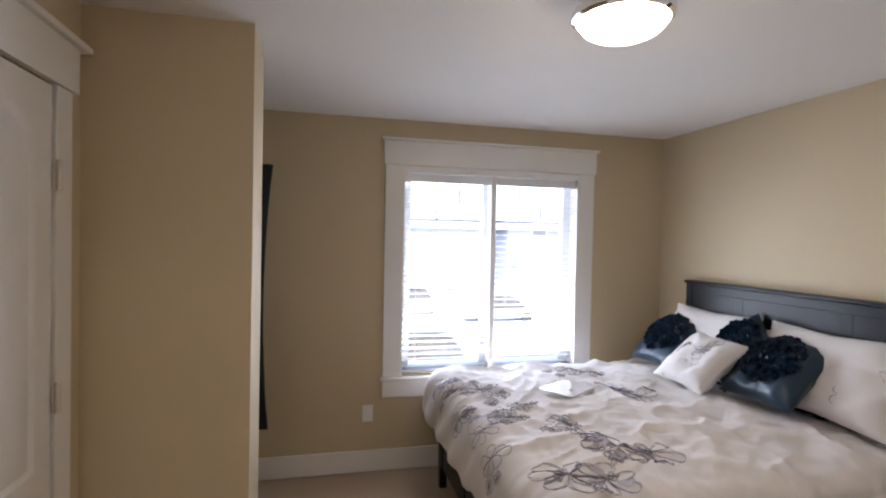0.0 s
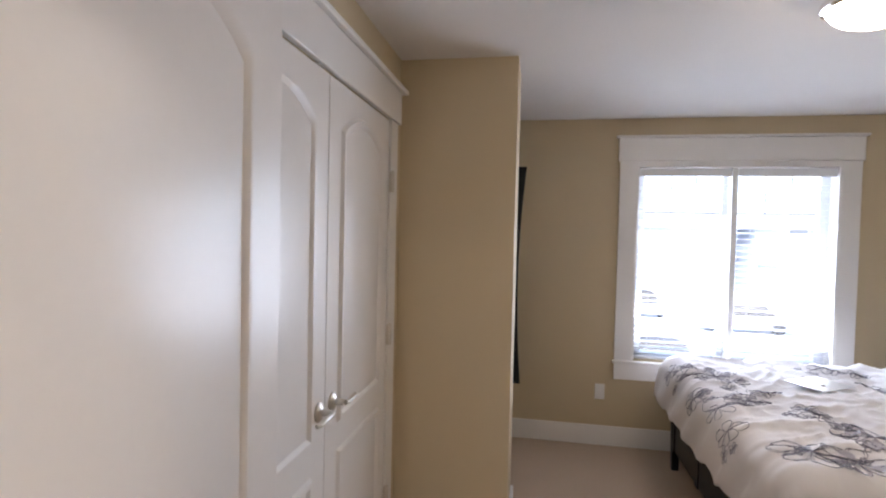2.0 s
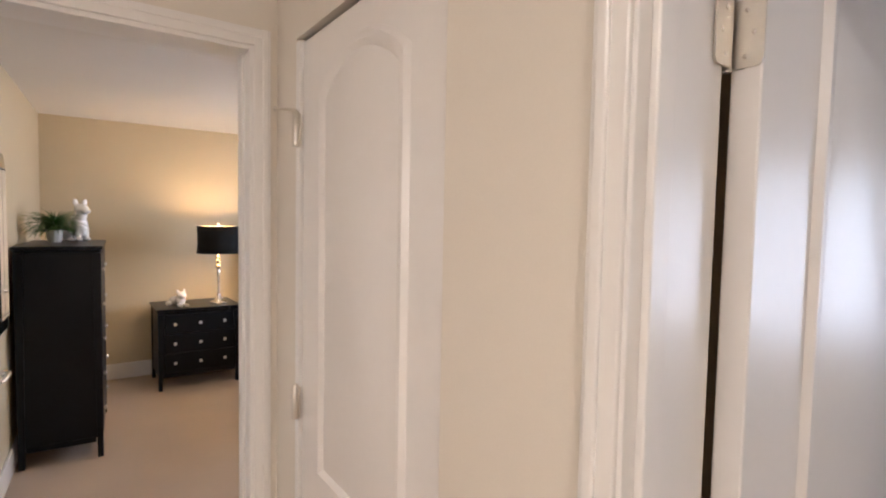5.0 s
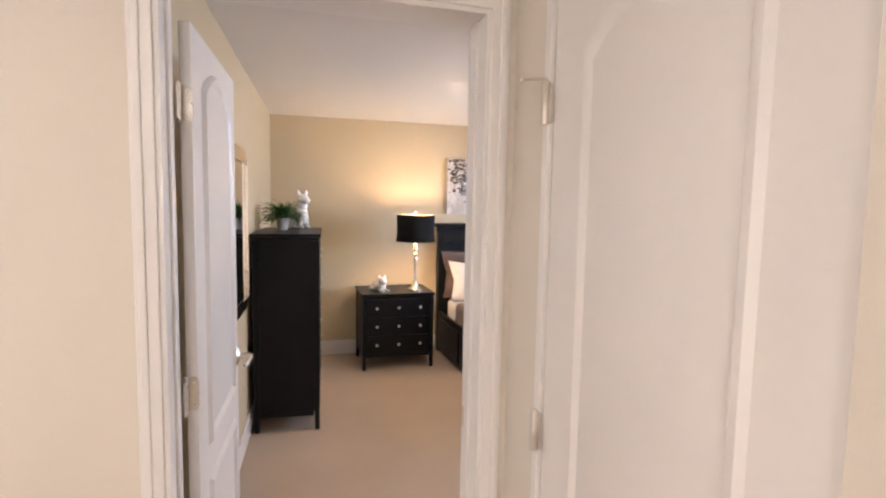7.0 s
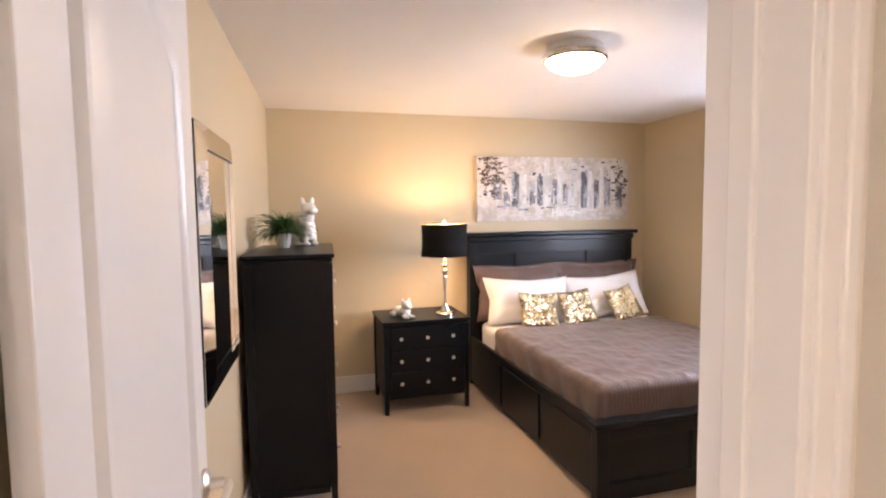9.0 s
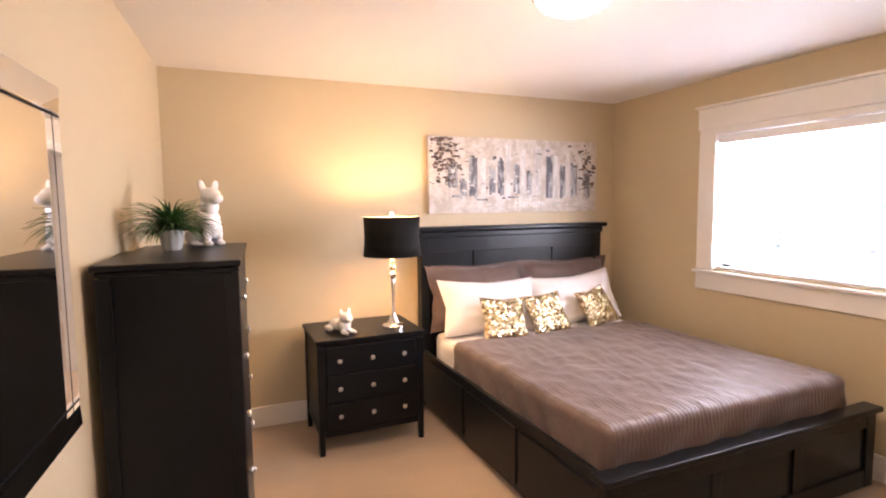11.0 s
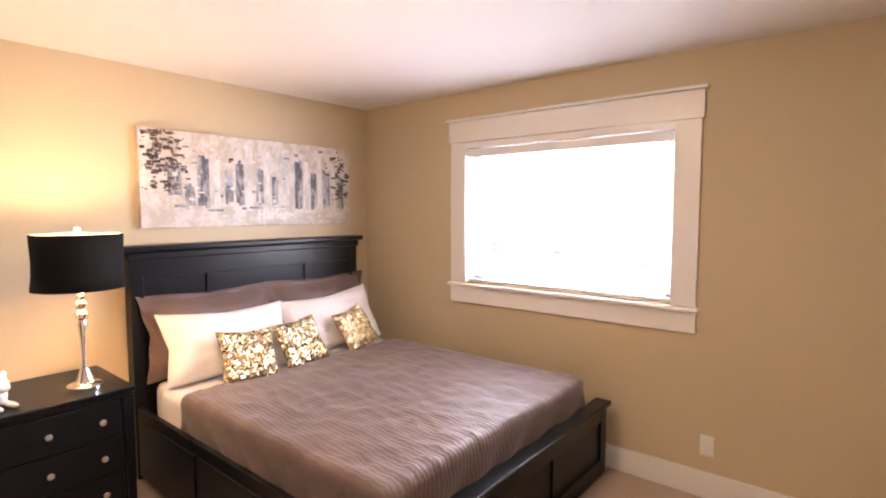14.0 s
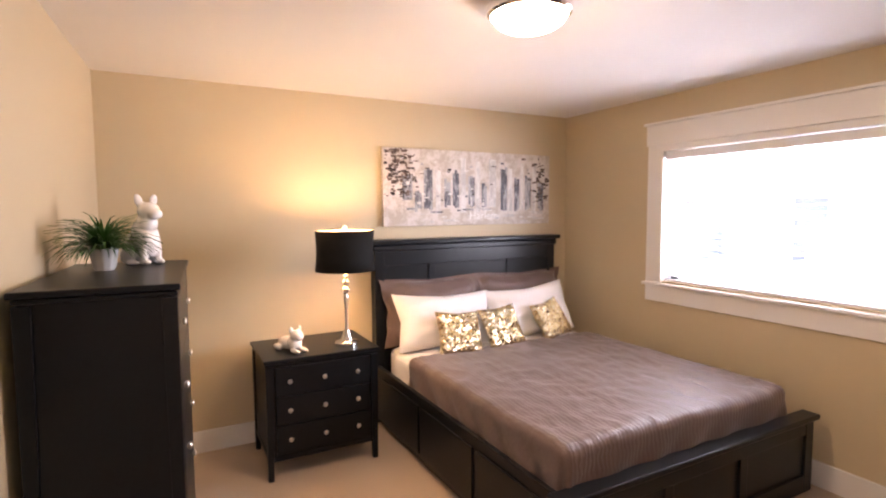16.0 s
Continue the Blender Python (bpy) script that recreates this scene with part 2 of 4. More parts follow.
# ---- structure ----
H = 2.44
R1N, R1E = 3.54, 2.885          # room one: window wall, headboard wall
CLX = -0.60                     # closet front
BUMPX, BUMPY = -0.008, 2.10     # boxed-out corner
ENTN, HALLN = -0.326, -0.505    # entry wall, room side and hall side
R2W, R2N, R2S = -5.955, 2.352, -1.275
SKEW = 3.0                      # degrees by which the mirror wall opens out
HW, R2E = -1.825, -1.955        # wall between hall and room two
W1 = (0.815, 2.150, 0.665, 2.095)
W2 = (-4.885, -3.425, 1.065, 2.045)
D2 = (-1.368, -0.578, 0.0, 2.095)
D1 = (-0.54, 0.30, 0.0, 2.055)
CL = (0.455, 1.885, 0.0, 2.095)
LIN = (-1.650, -0.915, 0.0, 2.085)

tagged(part("floor", box(-6.2, 3.1, -3.2, 3.75, -0.12, 0.0), CARPET), "beige cut-pile carpet over the whole storey", "floor", kind="structure")
tagged(part("ceiling", box(-6.2, 3.1, -3.2, 3.75, H, H + 0.12), CEIL), "white lightly textured painted ceiling", "ceiling", kind="structure")
wall_with_holes("wall_room_one_north", "x", R1N, R1N + 0.16, -1.2, R1E + 0.16, 0, H, [W1], WALL, "beige painted wall with a white-framed window")
wall_with_holes("wall_room_one_east", "y", R1E, R1E + 0.16, HALLN, R1N, 0, H, [], WALL, "beige painted wall behind the dark headboard")
wall_with_holes("wall_bump_south", "x", BUMPY, BUMPY + 0.345, -1.2, BUMPX, 0, H, [], WALL, "beige boxed-out wall beside the closet")
wall_with_holes("wall_closet", "y", CLX, CLX - 0.1, ENTN, BUMPY, 0, H, [CL], WALL, "beige wall with white double closet doors")
wall_with_holes("wall_entry", "x", ENTN, HALLN, HW - 0.13, R1E, 0, H, [(LIN[0], LIN[1], LIN[2], LIN[3]), (D1[0] - 0.02, D1[1] + 0.02, 0.0, D1[3] + 0.002)], HALLWALL, "pale beige hall wall with two door openings")
wall_with_holes("wall_hall_west", "y", HW, R2E, -3.0, HALLN, 0, H, [D2], HALLWALL, "pale beige wall with the doorway to the second bedroom")
wall_with_holes("wall_hall_south", "x", -2.9, -3.0, HW, R1E + 0.16, 0, H, [], HALLWALL, "pale beige hall wall")
wall_with_holes("wall_hall_east", "y", R1E, R1E + 0.16, -2.9, HALLN, 0, H, [], HALLWALL, "pale beige hall end wall")
wall_with_holes("wall_closet_back", "y", -1.32, -1.2, ENTN, R1N, 0, H, [], WALL, "beige closet back wall")
wall_with_holes("wall_room_two_west", "y", R2W, R2W - 0.15, R2S - 0.2, R2N + 0.16, 0, H, [], WALL, "beige painted wall behind the bed")
wall_with_holes("wall_room_two_north", "x", R2N, R2N + 0.16, R2W, -1.32, 0, H, [W2], WALL, "beige painted wall with a wide white-framed window")
south = wall_with_holes("wall_room_two_south", "x", 0.0, -0.16, 0.0, 3.985, 0, H, [], WALL, "beige painted wall with a bevelled mirror")
south.matrix_basis = pose(R2W, R2S, 0, 0, 0, -SKEW)
wall_with_holes("wall_room_two_east", "y", R2E + 0.012, R2E + 0.13, ENTN, R2N, 0, H, [], WALL, "beige painted wall")
wall_with_holes("wall_linen_back", "x", 0.25, 0.35, -1.82, -1.33, 0, H, [], HALLWALL, "plain closet wall")

BBH = 0.15


def baseboard(x0, y0, x1, y1, nx, ny):
    """White board along a wall from one point to the other; n points into the room."""
    t = 0.016
    bm = box(min(x0, x1, x0 + nx * t, x1 + nx * t), max(x0, x1, x0 + nx * t, x1 + nx * t),
             min(y0, y1, y0 + ny * t, y1 + ny * t), max(y0, y1, y0 + ny * t, y1 + ny * t), 0.002, BBH, 0.004)
    return tagged(part("baseboard", bm, TRIM), "white painted wooden baseboard", "baseboard", kind="structure")


baseboard(-1.2, R1N, R1E - 0.02, R1N, 0, -1)
baseboard(R1E, ENTN + 0.02, R1E, R1N, -1, 0)
baseboard(BUMPX, BUMPY + 0.002, BUMPX, BUMPY + 0.343, 1, 0)
baseboard(CLX + 0.02, BUMPY, BUMPX, BUMPY, 0, -1)
baseboard(R2W, R2S + 0.02, R2W, R2N - 0.02, 1, 0)
baseboard(R2W, R2N, R2E - 0.01, R2N, 0, -1)
baseboard(0.02, 0, 3.96, 0, 0, 1).matrix_basis = pose(R2W, R2S, 0, 0, 0, -SKEW)
baseboard(LIN[1] + 0.02, HALLN, -0.62, HALLN, 0, -1)
baseboard(HW, -2.88, HW, -1.42, 1, 0)


# ---- doors ----
def panel_outline(x0, x1, z0, z1, rise, n=14):
    """Closed outline, counter-clockwise, with an arched top when rise > 0."""
    pts = [(x0, z0), (x1, z0), (x1, z1)]
    if rise:
        for i in range(1, n):
            u = i / n
            pts.append((x1 + (x0 - x1) * u, z1 + rise * math.sin(math.pi * u) ** 0.8))
    pts.append((x0, z1))
    return pts


def door_leaf(width, height, thick, parent, rise=0.085, stile=0.12, low=True, drop=0.15, near=0.0):
    """A moulded leaf: slab in the xz plane from x=0, face at y=0, back at y=thick; arched upper panel, plain lower one."""
    slab = part("slab", box(0, width, 0.004, thick, 0.012, height, 0.003), DOORP, parent)
    pans = [(stile + near, width - stile, 0.87, height - drop, rise)]
    if low:
        pans.append((stile + near, width - stile, 0.20, 0.77, 0))
    for x0, x1, z0, z1, rs in pans:
        bm = bmesh.new()
        levels = [(0.0, 0.0045), (0.010, -0.008), (0.024, -0.008), (0.036, 0.003), (0.062, -0.003)]
        loops = []
        for inset, y in levels:
            pts = panel_outline(x0 + inset, x1 - inset, z0 + inset, z1 - inset, rs * (1 - inset * 1.5))
            loops.append([bm.verts.new((px, y, pz)) for px, pz in pts])
        for a, b in zip(loops, loops[1:]):
            for i in range(len(a)):
                j = (i + 1) % len(a)
                bm.faces.new((a[i], a[j], b[j], b[i]))
        bm.faces.new(loops[-1])
        part("panel", bm, DOORP, slab, smooth=True)
    return slab


def lever(parent, x, z, toward):
    """Round rose and lever on the face at y=0, pointing along toward (+1/-1)."""
    r = part("rose", turned(lathe([(0, 0), (0.033, 0), (0.033, 0.006), (0.026, 0.012), (0.012, 0.016), (0.011, 0.045), (0, 0.045)], 24), pose(x, 0.003, z, 90)), NICKEL, parent, "satin nickel rose", True)
    pts = [(x, -0.048, z), (x + toward * 0.02, -0.054, z), (x + toward * 0.06, -0.055, z + 0.004), (x + toward * 0.10, -0.05, z - 0.004), (x + toward * 0.115, -0.043, z - 0.004)]
    part("lever", tube(pts, 0.0095, seg=10, taper=0.75), NICKEL, parent, "satin nickel lever handle", True)


def hinge_closed(parent, x, y, z, pin=False):
    bm = lathe([(0, -0.048), (0.010, -0.048), (0.010, 0.048), (0.006, 0.053), (0, 0.054)], 12, at=(x, y - 0.006, z))
    box(x - 0.015, x + 0.013, y + 0.001, y + 0.006, z - 0.045, z + 0.045, 0.001, bm)
    part("hinge", bm, NICKEL, parent, "satin nickel butt hinge", True)
    if pin:
        bm = tube([(x, y - 0.004, z + 0.055), (x - 0.02, y - 0.03, z + 0.058), (x - 0.035, y - 0.05, z + 0.058)], 0.004, seg=8)
        bmesh.ops.create_icosphere(bm, subdivisions=2, radius=0.008, matrix=pose(x - 0.036, y - 0.052, z + 0.058))
        part("door_stop", bm, NICKEL, parent, "hinge-pin door stop", True)


def rounded_plate(width, height, thick, r, n=5):
    """A plate in the xz plane, x from 0 to width, with its two outer corners rounded."""
    ring = [(0, -height / 2)]
    ring += [(width - r + r * math.sin(a), -height / 2 + r - r * math.cos(a)) for a in (math.pi / 2 * i / n for i in range(n + 1))]
    ring += [(width - r + r * math.cos(a), height / 2 - r + r * math.sin(a)) for a in (math.pi / 2 * i / n for i in range(n + 1))]
    ring.append((0, height / 2))
    bm = bmesh.new()
    front = [bm.verts.new((x, 0, z)) for x, z in ring]
    back = [bm.verts.new((x, thick, z)) for x, z in ring]
    bm.faces.new(front), bm.faces.new(back[::-1])
    for k in range(len(ring)):
        q = (k + 1) % len(ring)
        bm.faces.new((front[k], back[k], back[q], front[q]))
    return bm


def hinge_open(parent, z, thick, gap=0.016):
    """A hinge opened flat: pin at the leaf's back corner, one plate on the leaf's edge, one on the jamb."""
    bm = lathe([(0, -0.050), (0.007, -0.050), (0.007, -0.046), (0.0062, -0.045), (0.0062, 0.047), (0.004, 0.052), (0, 0.053)], 12, at=(-gap, thick - 0.002, z))
    part("hinge_pin", bm, NICKEL, parent, "satin nickel hinge pin", True)
    leaf = part("hinge_plate", turned(rounded_plate(thick - 0.006, 0.09, 0.003, 0.010), pose(-0.0035, thick - 0.004, z, 0, 0, -90)), NICKEL, parent, "satin nickel hinge plate")
    jamb = part("hinge_plate", turned(rounded_plate(0.040, 0.09, 0.003, 0.010), pose(-gap - 0.003, thick - 0.006, z, 0, 0, 180)), NICKEL, parent, "satin nickel hinge plate")
    for dz, d in ((-0.03, 0.016), (0.0, 0.026), (0.03, 0.016)):
        screw = lathe([(0.0035, 0), (0.0035, 0.0008), (0, 0.0012)], 10)
        part("screw", turned(screw, pose(-0.0035, thick - 0.004 - d, z + dz, 0, -90)), CHROME, leaf)
        part("screw", turned(lathe([(0.0035, 0), (0.0035, 0.0008), (0, 0.0012)], 10), pose(-gap - 0.003 - d, thick - 0.009, z + dz, 90)), CHROME, jamb)


# closet pair, facing +x
def closet_door(y_hinge, y_free, name, label):
    w = abs(y_free - y_hinge)
    t = thing(name, label, "door", kind="structure")
    right = y_hinge > y_free
    # leaf's own x runs along +y, its face looks to +x
    lo = min(y_hinge, y_free)
    t.matrix_basis = pose(CLX + 0.012, lo + 0.003, 0, 0, 0, 90)
    door_leaf(w - 0.006, 2.088, 0.036, t, stile=0.105, drop=0.163)
    lever(t, 0.055 if right else w - 0.06, 0.965, 1 if right else -1)
    for z in (0.30, 1.08, 1.80):
        hinge_closed(t, w - 0.004 if right else 0.0, -0.008, z)
    bm = box((0.06 if right else w - 0.11), (0.11 if right else w - 0.06), 0.001, 0.02, 2.0885, 2.094)
    part("ball_catch", bm, NICKEL, t)
    return t


closet_door(1.880, 1.170, "door_1", "white moulded closet door with arched panel and nickel lever")
closet_door(0.460, 1.170, "door_2", "white moulded closet door with arched panel, partly hidden by the open door")

tc = thing("trim_closet", "white craftsman casing with a capped header above closet doors", "trim", kind="structure")
part("side_casing", box(CLX, CLX + 0.018, 1.885, 1.995, 0.002, 2.095, 0.003), TRIM, tc)
part("side_casing", box(CLX, CLX + 0.018, 0.33, 0.455, 0.002, 2.095, 0.003), TRIM, tc)
part("header", box(CLX, CLX + 0.024, 0.31, 2.035, 2.097, 2.255, 0.003), TRIM, tc)
part("cap", box(CLX, CLX + 0.045, 0.29, 2.092, 2.257, 2.280, 0.005), TRIM, tc)
part("jamb", box(CLX - 0.1, CLX - 0.055, 0.455, 1.885, 2.06, 2.094, 0.002), TRIM, tc)

# entry door of room one, standing open along the closet
e1 = thing("door_3", "white moulded bedroom door standing open against the closet", "door", kind="structure")
e1.matrix_basis = pose(-0.499, -0.292, 0, 0, 0, 90)
door_leaf(0.965, 2.12, 0.045, e1, rise=0.12, stile=0.13, drop=0.175, near=0.055)
for z in (0.30, 1.04, 1.835):
    hinge_open(e1, z, 0.045)
j1 = thing("trim_entry", "white door jamb and moulded casing of bedroom doorway", "trim", kind="structure")
part("jamb", box(D1[0] - 0.02, D1[0], HALLN - 0.004, ENTN + 0.004, 0.002, D1[3], 0.002), TRIM, j1)
part("stop", box(D1[0], D1[0] + 0.012, HALLN + 0.02, HALLN + 0.058, 0.002, D1[3] - 0.02, 0.003), TRIM, j1)
part("jamb", box(D1[1], D1[1] + 0.02, HALLN - 0.004, ENTN + 0.004, 0.002, D1[3], 0.002), TRIM, j1)
part("head_jamb", box(D1[0], D1[1], HALLN - 0.004, ENTN + 0.004, D1[3] - 0.02, D1[3], 0.002), TRIM, j1)


def casing(parent, axis, face, out, a0, a1, top, w=0.065):
    """Stepped moulded casing round an opening; face is the wall plane, out its outward sign."""
    steps = ((0.0, 0.55, 0.012), (0.5, 0.85, 0.018), (0.8, 1.0, 0.014))
    for lo, hi, side in ((a0 - w, a0, -1), (a1, a1 + w, 1)):
        bm = bmesh.new()
        for s0, s1, d in steps:
            p, q = (lo + w * (1 - s1), lo + w * (1 - s0)) if side < 0 else (lo + w * s0, lo + w * s1)
            f0, f1 = sorted((face, face + out * d))
            if axis == "x":
                box(p, q, f0, f1, 0.002, top + w, 0.003, bm)
            else:
                box(f0, f1, p, q, 0.002, top + w, 0.003, bm)
        part("side_casing", bm, TRIM, parent)
    bm = bmesh.new()
    for s0, s1, d in steps:
        f0, f1 = sorted((face, face + out * (d - 0.0008)))
        if axis == "x":
            box(a0 - w * 0.97, a1 + w * 0.97, f0, f1, top + w * s0, top + w * s1, 0.003, bm)
        else:
            box(f0, f1, a0 - w * 0.97, a1 + w * 0.97, top + w * s0, top + w * s1, 0.003, bm)
    part("head_casing", bm, TRIM, parent)


casing(j1, "x", HALLN, -1, D1[0] - 0.006, D1[1] + 0.006, D1[3], 0.05)

# linen door in the hall, closed
ln = thing("door_4", "white moulded hall cupboard door with nickel hinges, closed", "door", kind="structure")
ln.matrix_basis = pose(LIN[0] + 0.027, HALLN + 0.006, 0)
door_leaf(LIN[1] - LIN[0] - 0.032, 2.07, 0.035, ln, rise=0.085, stile=0.125)
hinge_closed(ln, -0.004, -0.01, 1.825, pin=True)
for z in (0.30, 1.045):
    hinge_closed(ln, -0.004, -0.01, z)
part("jamb_strip", box(-0.029, -0.003, -0.008, 0.03, 0.0, 2.075, 0.003), TRIM, ln)

# doorway to room two
j2 = thing("trim_room_two", "white moulded casing and jamb of second bedroom doorway", "trim", kind="structure")
casing(j2, "y", HW, 1, D2[0], D2[1], D2[3], 0.05)
for y0, y1 in ((D2[0] - 0.002, D2[0] + 0.012), (D2[1] - 0.012, D2[1] + 0.002)):
    part("jamb", box(R2E - 0.004, HW + 0.004, y0, y1, 0.002, D2[3], 0.002), TRIM, j2)
    part("stop", box(R2E + 0.04, R2E + 0.075, y0 - 0.008, y1 + 0.008, 0.002, D2[3] - 0.012, 0.003), TRIM, j2)
part("head_jamb", box(R2E - 0.004, HW + 0.004, D2[0] + 0.012, D2[1] - 0.012, D2[3] - 0.014, D2[3], 0.002), TRIM, j2)
part("strike_plate", box(R2E + 0.006, R2E + 0.034, D2[1] - 0.0145, D2[1] - 0.0125, 0.93, 0.99), NICKEL, j2)

d2 = thing("door_5", "white moulded bedroom door standing open beside the wall", "door", kind="structure")
d2.matrix_basis = pose(-2.005, -1.318, 0, 0, 0, 180 - 3.0)
door_leaf(0.675, 2.04, 0.034, d2, rise=0.085, stile=0.11)
lever(d2, 0.62, 0.99, -1)
for z in (0.30, 1.07, 1.835):
    hinge_open(d2, z, 0.034)


# ---- windows ----
def window_unit(name, w, wall_y, label, cas, head, mull, split):
    """Craftsman-cased window in a wall that faces south: casing, vinyl sashes, glass, muntins."""
    x0, x1, z0, z1 = w
    t = thing(name, label, "window", kind="structure")
    part("side_casing", box(x0 - cas, x0, wall_y - 0.018, wall_y, z0 - 0.01, z1 + 0.03, 0.003), TRIM, t)
    part("side_casing", box(x1, x1 + cas, wall_y - 0.018, wall_y, z0 - 0.01, z1 + 0.03, 0.003), TRIM, t)
    part("head_casing", box(x0 - cas - 0.012, x1 + cas + 0.012, wall_y - 0.024, wall_y, z1 + 0.032, head - 0.02, 0.003), TRIM, t)
    part("head_cap", box(x0 - cas - 0.03, x1 + cas + 0.03, wall_y - 0.04, wall_y, head - 0.018, head, 0.004), TRIM, t)
    part("sill", box(x0 - cas - 0.015, x1 + cas + 0.015, wall_y - 0.045, wall_y + 0.09, z0 - 0.034, z0 - 0.012, 0.005), TRIM, t)
    part("apron", box(x0 - cas, x1 + cas, wall_y - 0.02, wall_y, z0 - 0.155, z0 - 0.036, 0.003), TRIM, t)
    # reveals
    part("reveal", box(x0 - 0.002, x0 + 0.012, wall_y - 0.016, wall_y + 0.1, z0 - 0.01, z1, 0.001), TRIM, t)
    part("reveal", box(x1 - 0.012, x1 + 0.002, wall_y - 0.016, wall_y + 0.1, z0 - 0.01, z1, 0.001), TRIM, t)
    part("reveal", box(x0 - 0.002, x1 + 0.002, wall_y - 0.016, wall_y + 0.1, z1 - 0.012, z1 + 0.03, 0.001), TRIM, t)
    ys = wall_y + 0.10
    xs = [x0] + list(split) + [x1]
    fr = bmesh.new()
    box(x0, x1, ys, ys + 0.055, z0 - 0.012, z0 + 0.04, 0.003, fr)
    box(x0, x1, ys, ys + 0.055, z1 - 0.05, z1, 0.003, fr)
    box(x0, x0 + 0.075, ys, ys + 0.055, z0, z1, 0.003, fr)
    box(x1 - 0.075, x1, ys, ys + 0.055, z0, z1, 0.003, fr)
    for s in split:
        box(s - 0.055, s + 0.055, ys - 0.002, ys + 0.055, z0, z1, 0.003, fr)
    frame_ob = part("window_frame", fr, PVC, t, "white vinyl window frame")
    for a, b in zip(xs, xs[1:]):
        a2, b2 = a + (0.075 if a == x0 else 0.055), b - (0.075 if b == x1 else 0.055)
        g = part("pane", box(a2, b2, ys + 0.026, ys + 0.03, z0 + 0.04, z1 - 0.05), GLASS, t)
        g.visible_shadow = False
        zb = z1 - (z1 - z0) * 0.235
        part("muntin", box(a2, b2, ys + 0.018, ys + 0.038, zb - 0.007, zb + 0.007, 0.002), mull, t, "slim grey muntin bar")
        for k in ((1, 2) if w is W1 else ()):
            xm = a2 + (b2 - a2) * (0.36 if k == 1 else 0.68)
            part("muntin", box(xm - 0.005, xm + 0.005, ys + 0.0185, ys + 0.0375, zb + 0.007, z1 - 0.05, 0.002), mull, t, "slim grey muntin bar")
    return t


MUNT = material("muntin_grey", (0.25, 0.25, 0.27), 0.5)


def blind(x0, x1, y, z0, z1, group):
    """Lowered horizontal blind with open slats: valance, slats, bottom rail, cords."""
    t = thing("window_blind", "white horizontal slat blind, lowered with slats open", "blind", at=((x0 + x1) / 2, y, 0), group=group)
    w = (x1 - x0) / 2 - 0.004
    part("valance", box(-w, w, -0.042, -0.03, z1 - 0.062, z1 - 0.004, 0.003), SLAT, t)
    part("head_rail", box(-w, w, -0.028, 0.02, z1 - 0.045, z1 - 0.004, 0.002), SLAT, t)
    part("bottom_rail", box(-w, w, -0.025, 0.025, z0 + 0.002, z0 + 0.018, 0.003), SLAT, t)
    bm = bmesh.new()
    prof = [(-0.024, 0.0), (-0.012, 0.0022), (0.0, 0.003), (0.012, 0.0022), (0.024, 0.0)]
    top = [[bm.verts.new((s * w, py, pz + 0.001)) for py, pz in prof] for s in (-1, 1)]
    bot = [[bm.verts.new((s * w, py, pz - 0.001)) for py, pz in prof] for s in (-1, 1)]
    for i in range(4):
        bm.faces.new((top[0][i], top[1][i], top[1][i + 1], top[0][i + 1]))
        bm.faces.new((bot[0][i], bot[0][i + 1], bot[1][i + 1], bot[1][i]))
    bm.faces.new((top[0][0], top[1][0], bot[1][0], bot[0][0]))
    bm.faces.new((top[0][4], top[1][4], bot[1][4], bot[0][4]))
    first = part("slat", bm, SLAT, t)
    n = int((z1 - 0.07 - z0 - 0.04) / 0.043)
    first.matrix_basis = pose(0, 0, z0 + 0.045, 2)
    for i in range(1, n):
        share(first, t, 0, 0, z0 + 0.045 + i * 0.043, 2 + random.uniform(-0.6, 0.6))
    for s in (-0.72, 0.72):
        part("cord", tube([(s * w, -0.027, z0 + 0.01), (s * w, -0.027, z1 - 0.05)], 0.0012, seg=5), SLAT, t)
    return t


window_unit("window_1", W1, R1N, "white-cased window looking onto a bright street", 0.125, 2.312, MUNT, [1.482])
blind(W1[0] + 0.014, 1.462, R1N + 0.045, W1[2], W1[3] - 0.015, "blinds of first window")
blind(1.502, W1[1] - 0.014, R1N + 0.045, W1[2], W1[3] - 0.015, "blinds of first window")
part("post", box(1.464, 1.500, R1N + 0.0, R1N + 0.095, W1[2] - 0.01, W1[3] - 0.013, 0.002), TRIM, bpy.data.objects["window_1"])
window_unit("window_2", W2, R2N, "wide white-cased window blown out by daylight", 0.125, 2.247, MUNT, [-4.10])
blind(W2[0] + 0.014, W2[1] - 0.014, R2N + 0.045, W2[2], W2[3] - 0.015, "blind of second window")


def outlet(x, y, z):
    t = thing("wall_outlet", "white plastic duplex wall outlet plate", "outlet", at=(x, y, z), group="wall outlets")
    part("plate", box(-0.036, 0.036, -0.007, 0.0, -0.058, 0.058, 0.003), PLATE, t)
    for dz in (-0.022, 0.022):
        part("socket", box(-0.017, 0.017, -0.009, -0.006, dz - 0.014, dz + 0.014, 0.003), PLATE, t)


outlet(0.595, R1N, 0.405)
outlet(-3.222, R2N, 0.297)


